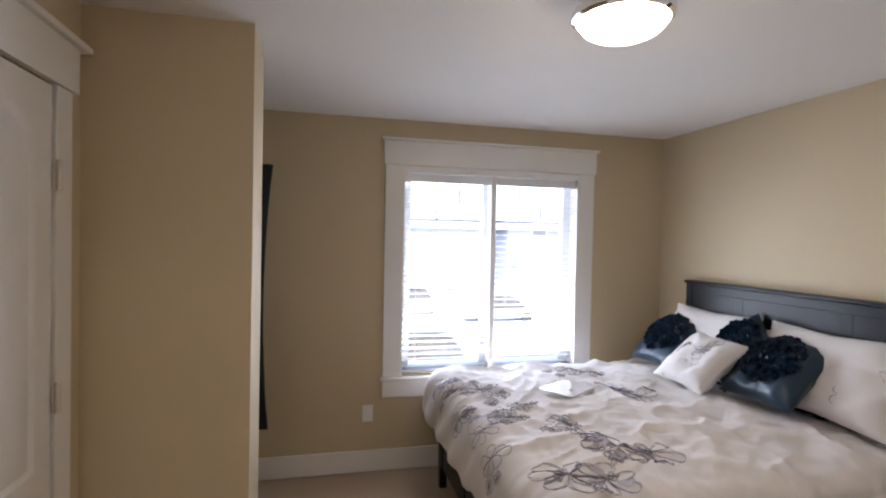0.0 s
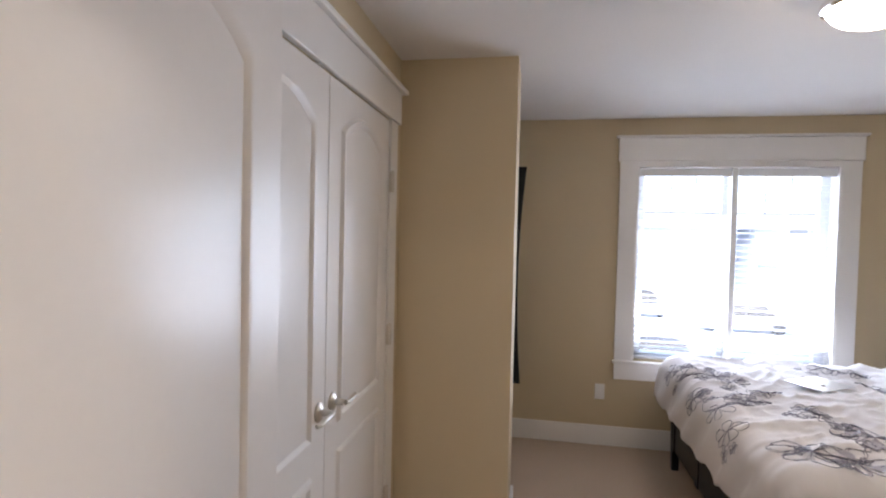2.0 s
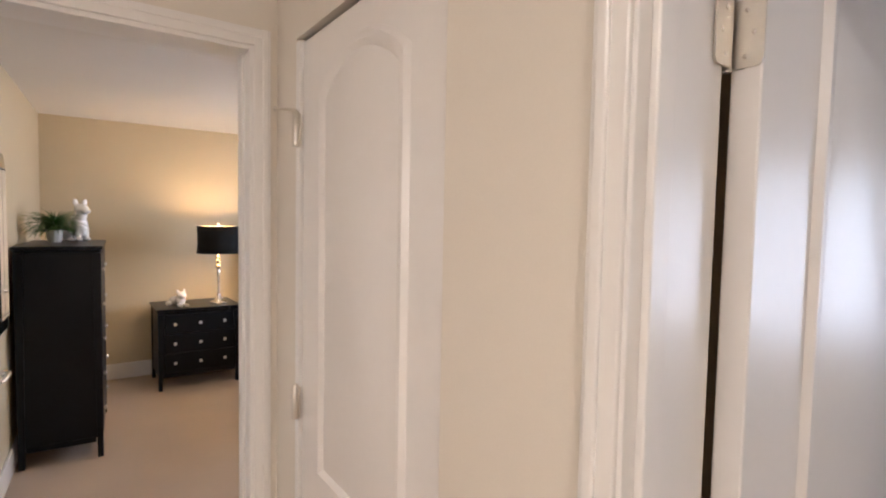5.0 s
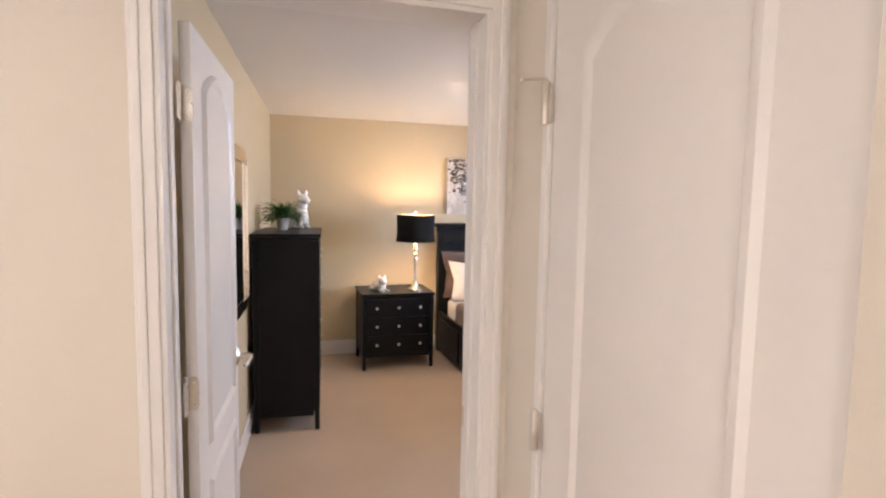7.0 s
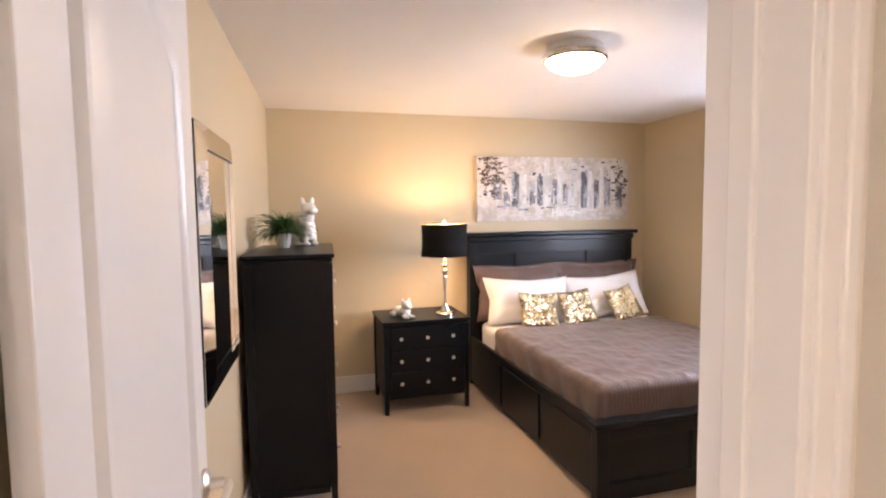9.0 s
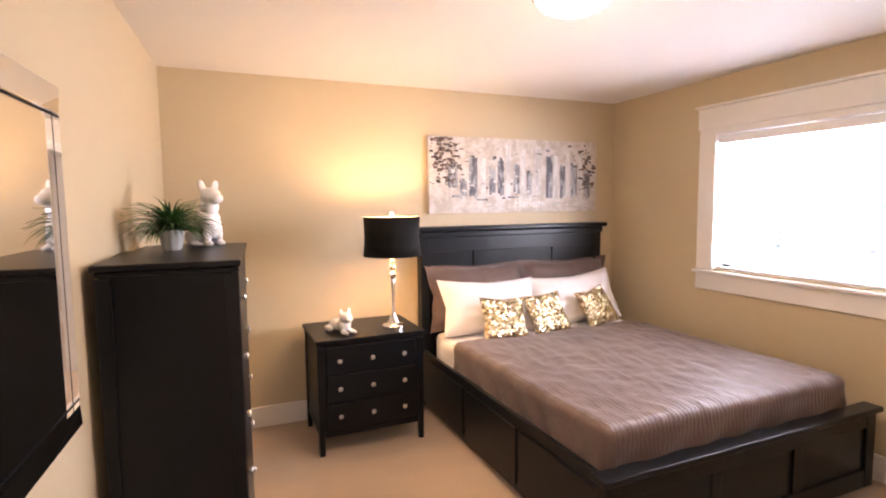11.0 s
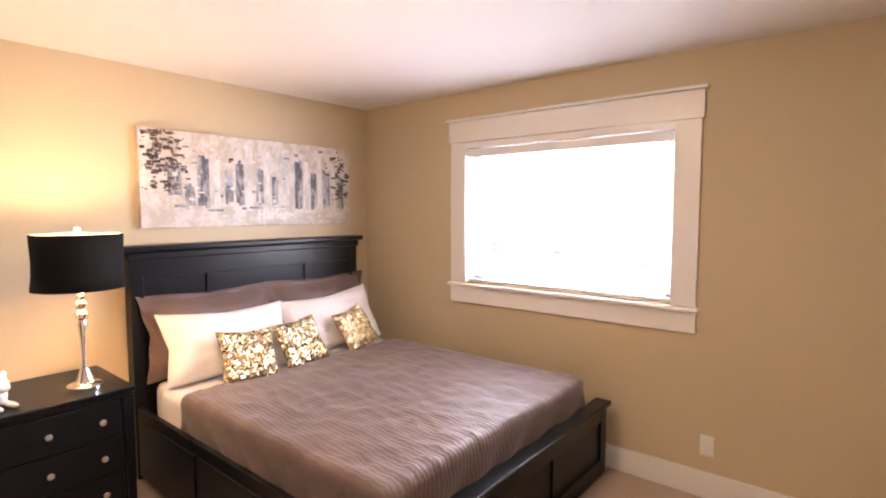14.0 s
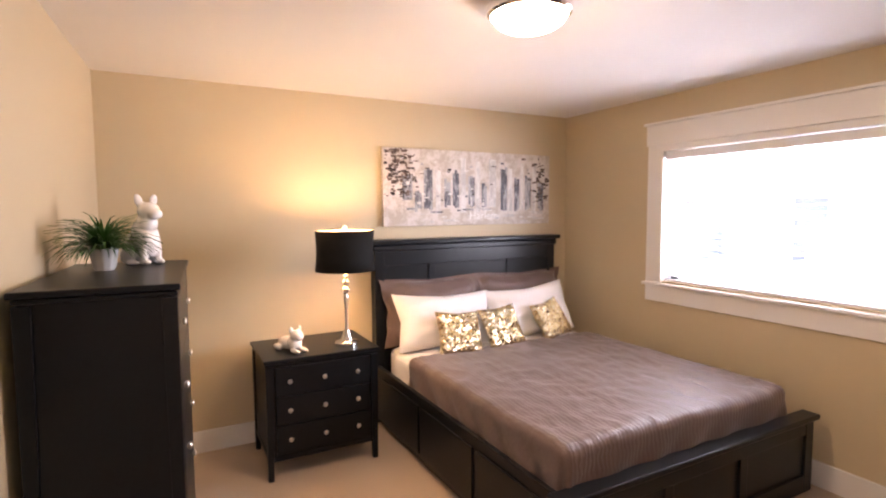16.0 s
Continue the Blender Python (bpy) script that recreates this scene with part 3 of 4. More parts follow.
# ---- ceiling lights ----
def ceiling_light(x, y, glass=DOME):
    t = thing("ceiling_light", "round flush ceiling light, frosted glass bowl with chrome ring, lit", "ceiling light", at=(x, y, H), group="ceiling lights")
    part("base", lathe([(0, -0.0005), (0.148, -0.0005), (0.148, -0.034), (0, -0.034)], 32), TRIM, t)
    part("ring", lathe([(0.142, -0.033), (0.160, -0.032), (0.170, -0.048), (0.167, -0.066), (0.152, -0.074), (0.140, -0.062), (0.142, -0.033)], 48), CHROME, t, "polished chrome ring", True)
    prof = [(0.148 * math.cos(a), -0.068 - 0.068 * math.sin(a)) for a in [i * math.pi / 2 / 9 for i in range(9)]] + [(0, -0.136)]
    part("glass_bowl", lathe(prof, 48), glass, t, "glowing frosted glass bowl", True)


ceiling_light(1.225, 1.53)
ceiling_light(-3.93, 0.375, DOME_TWO)
# hall lights, both unseen: one assumed there, the next added as fill for the open door
ceiling_light(-0.35, -2.15, DOME_HALL)
ceiling_light(1.35, -1.6, DOME_FILL)


# ---- soft things ----
def cloth_noise(x, y, a, s=1.0, seed=0.0):
    return a * (noise.noise(Vector((x * 3.1 * s, y * 3.1 * s, seed))) + 0.5 * noise.noise(Vector((x * 8 * s, y * 8 * s, seed + 7))))


def draped(x0, x1, y0, y1, top, drop, r, n, wave, sides="xXyY", hem=0.0, seed=0.0, crown=0.0):
    """A cover over a mattress: returns (bmesh, height) where height(x, y) gives the top surface."""
    ex0, ex1 = (drop if "x" in sides else 0), (drop if "X" in sides else 0)
    ey0, ey1 = (drop if "y" in sides else 0), (drop if "Y" in sides else 0)
    bm = bmesh.new()
    nx = max(8, int((x1 - x0 + ex0 + ex1) / n))
    ny = max(8, int((y1 - y0 + ey0 + ey1) / n))

    def height(x, y):
        u, v = (x - x0) / (x1 - x0), (y - y0) / (y1 - y0)
        return top + wave(x, y) + crown * (1 - (2 * u - 1) ** 2) * (1 - (2 * v - 1) ** 2)
    grid = []
    for i in range(nx + 1):
        row = []
        for j in range(ny + 1):
            s = x0 - ex0 + (x1 - x0 + ex0 + ex1) * i / nx
            t = y0 - ey0 + (y1 - y0 + ey0 + ey1) * j / ny
            cx, cy = min(max(s, x0), x1), min(max(t, y0), y1)
            dx, dy = s - cx, t - cy
            d = math.hypot(dx, dy)
            z = height(cx, cy)
            if d < 1e-6:
                row.append(bm.verts.new((cx, cy, z)))
                continue
            ux, uy = dx / d, dy / d
            d = max(abs(dx), abs(dy))
            if d < r * math.pi / 2:
                out, fall = r * math.sin(d / r), r * (1 - math.cos(d / r))
            else:
                out, fall = r, r + d - r * math.pi / 2
            ripple = 0.5 + 0.5 * math.sin((s + t) * 23 + 3 * noise.noise(Vector((s * 2, t * 2, seed))))
            out += min(1, fall / 0.25) * (0.022 * ripple + hem)
            row.append(bm.verts.new((cx + ux * out, cy + uy * out, z - fall * (1 - 0.06 * noise.noise(Vector((s * 3, t * 3, seed + 3)))))))
        grid.append(row)
    for i in range(nx):
        for j in range(ny):
            bm.faces.new((grid[i][j], grid[i + 1][j], grid[i + 1][j + 1], grid[i][j + 1]))
    return bm, height


def pillow_mesh(w, h, t, seed=0.0, flange=0.0, n=22, slump=0.0):
    """A filled cushion standing in the xz plane, base at z=0, thickness along y."""
    bm = bmesh.new()
    sheets = []
    for side in (-1, 1):
        rows = []
        for i in range(n + 1):
            row = []
            for j in range(n + 1):
                u, v = 2 * i / n - 1, 2 * j / n - 1
                k = 1 - flange
                uu, vv = min(1, abs(u) / k), min(1, abs(v) / k)
                th = max(0.0, (1 - uu ** 3.2) * (1 - vv ** 3.2)) ** 0.55
                pin = 1 - 0.055 * (1 - abs(u)) * abs(v) ** 4 * 2
                pin2 = 1 - 0.055 * (1 - abs(v)) * abs(u) ** 4 * 2
                x, z = u * w / 2 * pin2, (v * pin + 1) * h / 2
                y = side * (t / 2 * th + (0.003 if flange else 0.0015))
                y += th * 0.026 * noise.noise(Vector((u * 2.2, v * 2.2, seed + side * 5))) + th * 0.013 * noise.noise(Vector((u * 5, v * 4, seed + side * 9)))
                z -= slump * (1 - abs(u) ** 2) * max(0, v) * h * 0.12
                if flange and (uu >= 1 or vv >= 1):
                    y += 0.012 * math.sin(u * 11 + v * 9 + seed)
                row.append(bm.verts.new((x, y, z)))
            rows.append(row)
        sheets.append(rows)
        for i in range(n):
            for j in range(n):
                q = (rows[i][j], rows[i + 1][j], rows[i + 1][j + 1], rows[i][j + 1])
                bm.faces.new(q if side < 0 else q[::-1])
    a, b = sheets
    rim = [(i, 0) for i in range(n)] + [(n, j) for j in range(n)] + [(i, n) for i in range(n, 0, -1)] + [(0, j) for j in range(n, 0, -1)]
    for p, q in zip(rim, rim[1:] + rim[:1]):
        bm.faces.new((a[p[0]][p[1]], b[p[0]][p[1]], b[q[0]][q[1]], a[q[0]][q[1]]))
    return bm


def cushion(name, w, h, t, mat, at, yaw, lean, label, category, group="", seed=0.0, flange=0.0, roll=0.0, slump=0.0):
    """yaw turns the cushion's front (its -y side), lean tips it back."""
    o = part(name, pillow_mesh(w, h, t, seed, flange, slump=slump), mat, None, "", True)
    o.matrix_basis = pose(*at) @ pose(0, 0, 0, 0, 0, yaw) @ pose(0, 0, 0, -lean, 0, 0) @ pose(0, 0, 0, 0, roll, 0)
    return tagged(o, label, category, group)


def flower(path_of, cx, cy, size, parent, petals=6, turn=0.0, solid=False):
    """Outlined petals of embroidery laid on the surface path_of(x, y)."""
    bm = bmesh.new()
    for k in range(petals):
        a = turn + 2 * math.pi * k / petals + random.uniform(-0.15, 0.15)
        ln = size * random.uniform(0.8, 1.1)
        for rep in range(1 if size < 0.1 else 2):
            pts = []
            wd = ln * (0.36 if rep == 0 else 0.27)
            for i in range(13):
                u = i / 12
                al, ac = ln * math.sin(math.pi * u) ** 0.9, wd * math.sin(2 * math.pi * u) * 0.8
                x, y = cx + al * math.cos(a) - ac * math.sin(a), cy + al * math.sin(a) + ac * math.cos(a)
                pts.append(path_of(x, y))
            tube(pts, 0.0014 if rep == 0 else 0.0009, bm, seg=4)
    part("embroidered_flower", bm, THREAD, parent)
    if solid:
        bm = bmesh.new()
        for k in range(3):
            a = turn + 0.5 + 2.1 * k
            ring = []
            for i in range(14):
                u = i / 14
                al, ac = size * (0.15 + 0.6 * math.sin(math.pi * u) ** 0.9), size * 0.22 * math.sin(2 * math.pi * u)
                p = path_of(cx + al * math.cos(a) - ac * math.sin(a), cy + al * math.sin(a) + ac * math.cos(a))
                ring.append(bm.verts.new((p[0], p[1], p[2] + 0.0007)))
            bm.faces.new(ring)
        tagged(part("applique_petal", bm, PETAL, parent), kind="stuff")


# ---- room one: bed ----
def panelled_board(parent, name, x_front, depth, y0, y1, z0, z1, post, rail_top, rail_bot, cuts, out):
    """Framed board in the yz plane; out is +1 or -1 for the side that shows the recessed panels."""
    xs = sorted((x_front, x_front - out * depth))
    f = part(name, box(xs[0] + (0.004 if out < 0 else depth * 0.25), xs[1] - (0.004 if out > 0 else depth * 0.25) - (0.012 if out > 0 else 0), y0 + post * 0.5, y1 - post * 0.5, z0, z1 - 0.01), BLUEBLACK, parent)
    for a in (y0, y1 - post):
        part("post", box(xs[0], xs[1], a, a + post, z0 if z0 < 0.05 else 0.0, z1, 0.004), BLUEBLACK, f)
    part("top_rail", box(xs[0] + 0.002, xs[1] - 0.002, y0 + post, y1 - post, z1 - rail_top, z1, 0.003), BLUEBLACK, f)
    part("bottom_rail", box(xs[0] + 0.002, xs[1] - 0.002, y0 + post, y1 - post, z0, z0 + rail_bot, 0.003), BLUEBLACK, f)
    for u in cuts:
        c = y0 + post + (y1 - y0 - 2 * post) * u
        part("mullion", box(xs[0] + 0.003, xs[1] - 0.003, c - 0.03, c + 0.03, z0 + rail_bot, z1 - rail_top, 0.003), BLUEBLACK, f)
    return f


BY0, BY1 = 1.58, 3.25
bed1 = thing("bed", "black wooden queen bed with panelled headboard", "bed", at=(0, 0, 0))
hb1 = panelled_board(bed1, "headboard", 2.795, 0.065, BY0 - 0.08, BY1 - 0.12, 0.10, 1.345, 0.06, 0.055, 0.2, (0.275, 0.725), -1)
part("cap", box(2.785, 2.865, BY0 - 0.092, BY1 - 0.108, 1.346, 1.366, 0.005), BLUEBLACK, hb1)
part("foot_rail", box(1.045, 1.085, BY0 + 0.05, BY1 - 0.05, 0.14, 0.40, 0.004), BLUEBLACK, bed1)
for i in range(4):
    c = BY0 + 0.06 + (BY1 - BY0 - 0.12) * i / 3
    part("stile", box(1.036, 1.044, c - 0.03, c + 0.03, 0.14, 0.40, 0.002), BLUEBLACK, bed1)
for y in (BY0, BY1 - 0.035):
    part("side_rail", box(1.09, 2.795, y, y + 0.035, 0.14, 0.38, 0.004), BLUEBLACK, bed1)
for y in (BY0, BY1 - 0.06):
    bm = box(1.03, 1.09, y, y + 0.06, 0.0, 0.44, 0.004)
    for v in bm.verts:
        if v.co.z < 0.05:
            v.co.x += (1.06 - v.co.x) * 0.25
            v.co.y += (y + 0.03 - v.co.y) * 0.25
    part("leg", bm, BLUEBLACK, bed1)
tagged(part("mattress", box(1.10, 2.785, BY0 + 0.04, BY1 - 0.04, 0.38, 0.68, 0.05, seg=3), WHITECLOTH), "white mattress under the floral duvet", "mattress")


def puff(x, y):
    q = 0.022 * abs(math.sin((x + 0.15 * y) * 5.2 + 1.6 * noise.noise(Vector((x * 1.4, y * 1.4, 2))))) ** 0.7
    c = 0.016 * noise.noise(Vector((x * 9 + y * 3, y * 7, 4))) + 0.006 * noise.noise(Vector((x * 22, y * 16, 9)))
    fold = 0.030 * (1 - abs(noise.noise(Vector((x * 2.2 + y * 3.0, y * 1.3 - x * 2.6, 12))))) ** 5 + 0.018 * (1 - abs(noise.noise(Vector((x * 6 - y * 2, y * 5, 33))))) ** 6
    crease = 0.007 * (1 - abs(noise.noise(Vector((x * 7 + y * 5, y * 9 - x * 3, 51))))) ** 9 + 0.004 * (1 - abs(noise.noise(Vector((x * 15, y * 11 + x * 4, 63))))) ** 8
    return q * 0.7 + c * 0.7 + fold * 0.7 + crease


dbm, duvet_z = draped(1.075, 2.70, BY0 - 0.03, BY1 + 0.03, 0.735, 0.36, 0.10, 0.015, puff, "xyY", 0.03, 1.0, 0.035)
duvet = tagged(part("duvet", dbm, DUVET, None, "", True), "puffy white duvet with grey embroidered flowers, draped over bed", "duvet")
sol = duvet.modifiers.new("thickness", "SOLIDIFY")
sol.thickness, sol.offset = 0.02, -1


def on_duvet(x, y):
    """A point on the duvet's top or, past its edge, on the hanging foot side."""
    if x < 1.075:
        d = 1.075 - x
        r = 0.10
        out, fall = (r * math.sin(d / r), r * (1 - math.cos(d / r))) if d < r * math.pi / 2 else (r, r + d - r * math.pi / 2)
        return (1.075 - out - 0.018 - min(1, fall / 0.25) * 0.045, y, duvet_z(1.075, y) - fall)
    return (x, y, duvet_z(x, y) + 0.004)


fr = random.Random(11)
CLUSTERS = ((0.96, 2.50), (1.00, 2.20), (1.14, 2.30), (1.27, 2.43), (1.83, 3.02), (2.0, 2.98), (1.88, 2.64), (1.96, 2.44), (1.36, 2.17), (1.40, 1.99), (1.44, 1.82),
            (1.56, 1.78), (1.27, 1.62), (1.14, 1.66), (1.20, 2.64), (1.02, 2.85), (0.97, 3.0), (0.97, 2.0), (1.16, 2.78))
for k, (cx, cy) in enumerate(CLUSTERS):
    big = 0.125 if cy < 1.9 else 0.085
    flower(on_duvet, cx, cy, big * fr.uniform(0.85, 1.15), duvet, fr.choice((5, 6, 7)), fr.uniform(0, 6), k % 2 == 0)
    for q in range(2):
        flower(on_duvet, cx + fr.uniform(-0.12, 0.12), cy + fr.uniform(-0.12, 0.12), 0.036 * fr.uniform(0.8, 1.3), duvet, 5, fr.uniform(0, 6), q == 0)
for cx, cy in ((1.49, 1.77), (1.25, 1.62), (1.94, 3.02), (1.93, 2.49), (1.32, 2.09), (1.31, 1.96), (1.18, 2.37), (1.10, 2.45), (1.22, 2.30)):
    flower(on_duvet, cx + fr.uniform(-0.09, 0.09), cy + fr.uniform(-0.09, 0.09), fr.uniform(0.03, 0.06), duvet, 6, fr.uniform(0, 6), True)
for a, b in zip(CLUSTERS[:15:2], CLUSTERS[1:15:2]):
    pts = [on_duvet(a[0] + (b[0] - a[0]) * u / 12 + 0.03 * math.sin(u * 0.6), a[1] + (b[1] - a[1]) * u / 12) for u in range(13)]
    part("embroidered_stem", tube(pts, 0.0018, seg=4), THREAD, duvet)

# thin flat white rectangle, slightly tilted, just above the duvet
card = tagged(part("white_rectangle", box(-0.14, 0.14, -0.10, 0.10, 0.0, 0.002), RECTM), "thin glossy white rectangle lying on the duvet", "card")
card.matrix_basis = pose(1.60, 2.57, duvet_z(1.60, 2.57) + 0.014, 2, 1, 35)

# pillows of room one; fronts look to -x
P1 = 0.80
for y, s in ((2.83, 1), (2.03, 2)):
    cushion("pillow", 0.74, 0.42, 0.17, WHITECLOTH, (2.66, y, P1 - 0.005), -90, 18, "plump white pillow leaning on the headboard", "pillow", "white pillows on floral bed", s * 3.3)
for y, s in ((2.78, 5), (1.98, 6)):
    p = cushion("pillow_sham", 0.76, 0.40, 0.15, DUVET, (2.60, y, P1 - 0.01), -92, 30, "white pillow sham with grey embroidered flowers", "pillow", "floral pillow shams", s * 1.7, slump=0.4)
    for fx, fz, fs in ((0.16, 0.14, 0.07), (0.24, 0.29, 0.07), (0.14, 0.30, 0.06), (0.20, 0.21, 0.05), (0.25, 0.12, 0.05), (-0.2, 0.3, 0.06)):
        flower(lambda x, y2: (x, -0.072 + 0.25 * x * x, y2), fx, fz, fs, p, 5, fx * 9)


def navy_cushion(at, yaw, lean, roll, seed, size=0.46):
    c = cushion("throw_cushion", size, size, 0.15, NAVY, at, yaw, lean, "navy satin cushion with a round ruffled rosette", "cushion", "navy cushions", seed, roll=roll)
    bm = bmesh.new()
    for k in range(330):
        r = 0.158 * math.sqrt(random.random())
        a = random.uniform(0, 6.283)
        x, z = r * math.cos(a), size * 0.54 + r * math.sin(a)
        y = -0.070 - 0.014 * (1 - (r / 0.16) ** 2)
        m = pose(x, y, z) @ Euler((random.uniform(-0.9, 0.9), random.uniform(0, 6.28), random.uniform(-0.9, 0.9))).to_matrix().to_4x4()
        s = random.uniform(0.013, 0.021)
        ring = [bm.verts.new(m @ Vector((s * math.cos(q), 0.006 * math.cos(3 * q) - 0.008, s * math.sin(q)))) for q in (i * math.pi / 4 for i in range(8))]
        cen = bm.verts.new(m @ Vector((0, 0.006, 0)))
        for i in range(8):
            bm.faces.new((cen, ring[i], ring[(i + 1) % 8]))
    part("ruffle", bm, NAVYR, c, "gathered navy petals", True)


navy_cushion((2.44, 3.02, 0.81), -88, 46, 2, 1.0, 0.43)
navy_cushion((2.55, 2.56, 0.875), -94, 34, 34, 2.0, 0.38)
navy_cushion((2.42, 2.16, 0.825), -92, 49, -2, 3.0, 0.44)
fc = cushion("throw_cushion", 0.43, 0.40, 0.13, WHITECLOTH, (2.27, 2.55, 0.81), -91, 50, "white cushion with grey flower print", "cushion", "", 4.0, roll=2)
for k in range(11):
    fx, fz = fr.uniform(-0.15, 0.15), fr.uniform(0.06, 0.34)
    flower(lambda x, y2: (x, -0.069 + 1.0 * (x * x + (y2 - 0.20) ** 2), y2), fx, fz, fr.uniform(0.035, 0.075), fc, 5, fx * 20, False)

# black panel with bowed sides, hung on the far side of the boxed-out wall
bm = bmesh.new()
cols = []
for i in range(25):
    u = i / 24
    z = 0.728 + 1.218 * u
    d = 0.003 + 0.030 * (2 * u - 1) ** 2 + 0.004 * (2 * u - 1)
    cols.append([bm.verts.new(p) for p in ((-0.48 - d, 2.450, z), (d, 2.450, z), (d, 2.480, z), (-0.48 - d, 2.480, z))])
for a, b in zip(cols, cols[1:]):
    for i in range(4):
        bm.faces.new((a[i], a[(i + 1) % 4], b[(i + 1) % 4], b[i]))
bm.faces.new(cols[0]), bm.faces.new(cols[-1])
tagged(part("wall_panel", bm, BLACK), "black decorative panel with bowed sides hung on wall", "wall decor")


# ---- room two: bed ----
B2Y0, B2Y1, B2F = 0.415, 2.165, -3.745
bed2 = thing("bed", "black storage bed with panelled headboard and footboard", "bed")
hb2 = panelled_board(bed2, "headboard", -5.845, 0.085, B2Y0 + 0.02, B2Y1 - 0.03, 0.06, 1.345, 0.075, 0.155, 0.2, (0.26, 0.74), 1)
part("frieze", box(-5.925, -5.832, B2Y0 + 0.008, B2Y1 - 0.018, 1.300, 1.347, 0.008), BLUEBLACK, hb2)
part("cap", box(-5.945, -5.805, B2Y0 - 0.025, B2Y1 + 0.012, 1.349, 1.385, 0.010, seg=3), BLUEBLACK, hb2)
fb2 = panelled_board(bed2, "footboard", B2F, 0.06, B2Y0, B2Y1 + 0.07, 0.02, 0.427, 0.075, 0.075, 0.10, (1 / 3, 2 / 3), 1)
part("cap", box(B2F - 0.078, B2F + 0.020, B2Y0 - 0.02, B2Y1 + 0.095, 0.429, 0.459, 0.008, seg=3), BLUEBLACK, fb2)
for y, sgn in ((B2Y0 + 0.025, -1), (B2Y1 - 0.05, 1)):
    rail = part("side_rail", box(-5.84, B2F - 0.07, y, y + 0.03, 0.03, 0.44, 0.004), BLUEBLACK, bed2)
    for k in range(3):
        a = -5.72 + k * 0.65
        yy = (y - 0.012, y + 0.001) if sgn < 0 else (y + 0.029, y + 0.042)
        part("drawer_front", box(a, a + 0.61, yy[0], yy[1], 0.07, 0.38, 0.004), BLUEBLACK, rail)
tagged(part("mattress", box(-5.80, B2F - 0.10, B2Y0 + 0.105, B2Y1 - 0.105, 0.34, 0.585, 0.05, seg=3), WHITECLOTH), "white-sheeted mattress in black bed frame", "mattress")


def crush(x, y):
    return (0.006 * noise.noise(Vector((x * 6, y * 9, 3))) + 0.0008 * math.sin(x * 48 + 9 * noise.noise(Vector((x * 2, y * 3, 6))) + y * 4)
            + 0.008 * abs(noise.noise(Vector((x * 3 + y * 4, y * 2 - x * 2, 15)))) + 0.007 * (1 - abs(noise.noise(Vector((x * 4 + y * 11, y * 5 - x * 3, 31))))) ** 4 + 0.012 * max(0, x + 4.5) * (1 - abs(noise.noise(Vector((x * 6 - y * 3, y * 8, 41))))) ** 6 + 0.014 * max(0, noise.noise(Vector((x * 5, y * 3, 22)))) * max(0, (x + 4.6)))


sbm, spread_z = draped(-5.36, B2F - 0.115, B2Y0 + 0.112, B2Y1 - 0.105, 0.604, 0.25, 0.035, 0.018, crush, "XyY", 0.0, 4.0, 0.012)
spread = tagged(part("bedspread", sbm, SATIN, None, "", True), "brown crinkled satin bedspread pulled over the mattress", "bedspread")
so2 = spread.modifiers.new("thickness", "SOLIDIFY")
so2.thickness, so2.offset = 0.008, 1
fbm, sheet_z = draped(-5.60, -5.33, B2Y0 + 0.122, B2Y1 - 0.112, 0.588, 0.22, 0.05, 0.03, lambda x, y: 0.006 * noise.noise(Vector((x * 9, y * 9, 1))), "yY", 0.0, 8.0)
tagged(part("folded_sheet", fbm, WHITECLOTH, None, "", True), "white cotton sheet folded back at the pillows", "sheet")

PZ = 0.595
for y, s in ((0.90, 1), (1.74, 2)):
    cushion("pillow_sham", 0.88, 0.51, 0.18, SATIN, (-5.715, y, PZ + 0.005), 90, 15, "brown satin pillow sham with flat flange", "pillow", "brown shams", s * 2.1, 0.10)
for y, s, r in ((0.90, 3, 2), (1.70, 4, -3)):
    cushion("pillow", 0.82, 0.43, 0.20, WHITECLOTH, (-5.53, y, PZ - 0.005), 90, 24, "white cotton pillow resting on brown sham", "pillow", "white pillows on brown bed", s * 2.9, 0.0, r, 0.3)
for y, x, yw, r, s in ((0.87, -5.30, 82, 3, 1), (1.285, -5.32, 92, -4, 2), (1.79, -5.35, 100, -8, 3)):
    cushion("throw_cushion", 0.335, 0.32, 0.10, SEQUIN, (x, y, PZ + 0.005), yw, 30, "small cushion covered in gold sequins", "cushion", "gold sequin cushions", s * 1.3, 0, r)


# ---- room two: casegoods ----
def knob(parent, x, y, z, face):
    """Round pull; face is the outward direction as (x, y)."""
    ang = math.degrees(math.atan2(face[1], face[0]))
    bm = turned(lathe([(0, 0), (0.009, 0), (0.009, 0.004), (0.013, 0.006), (0.015, 0.011), (0.011, 0.016), (0, 0.018)], 16), pose(x, y, z, 0, 0, ang) @ pose(0, 0, 0, 0, 90, 0))
    part("knob", bm, NICKEL, parent, "polished metal knob", True)


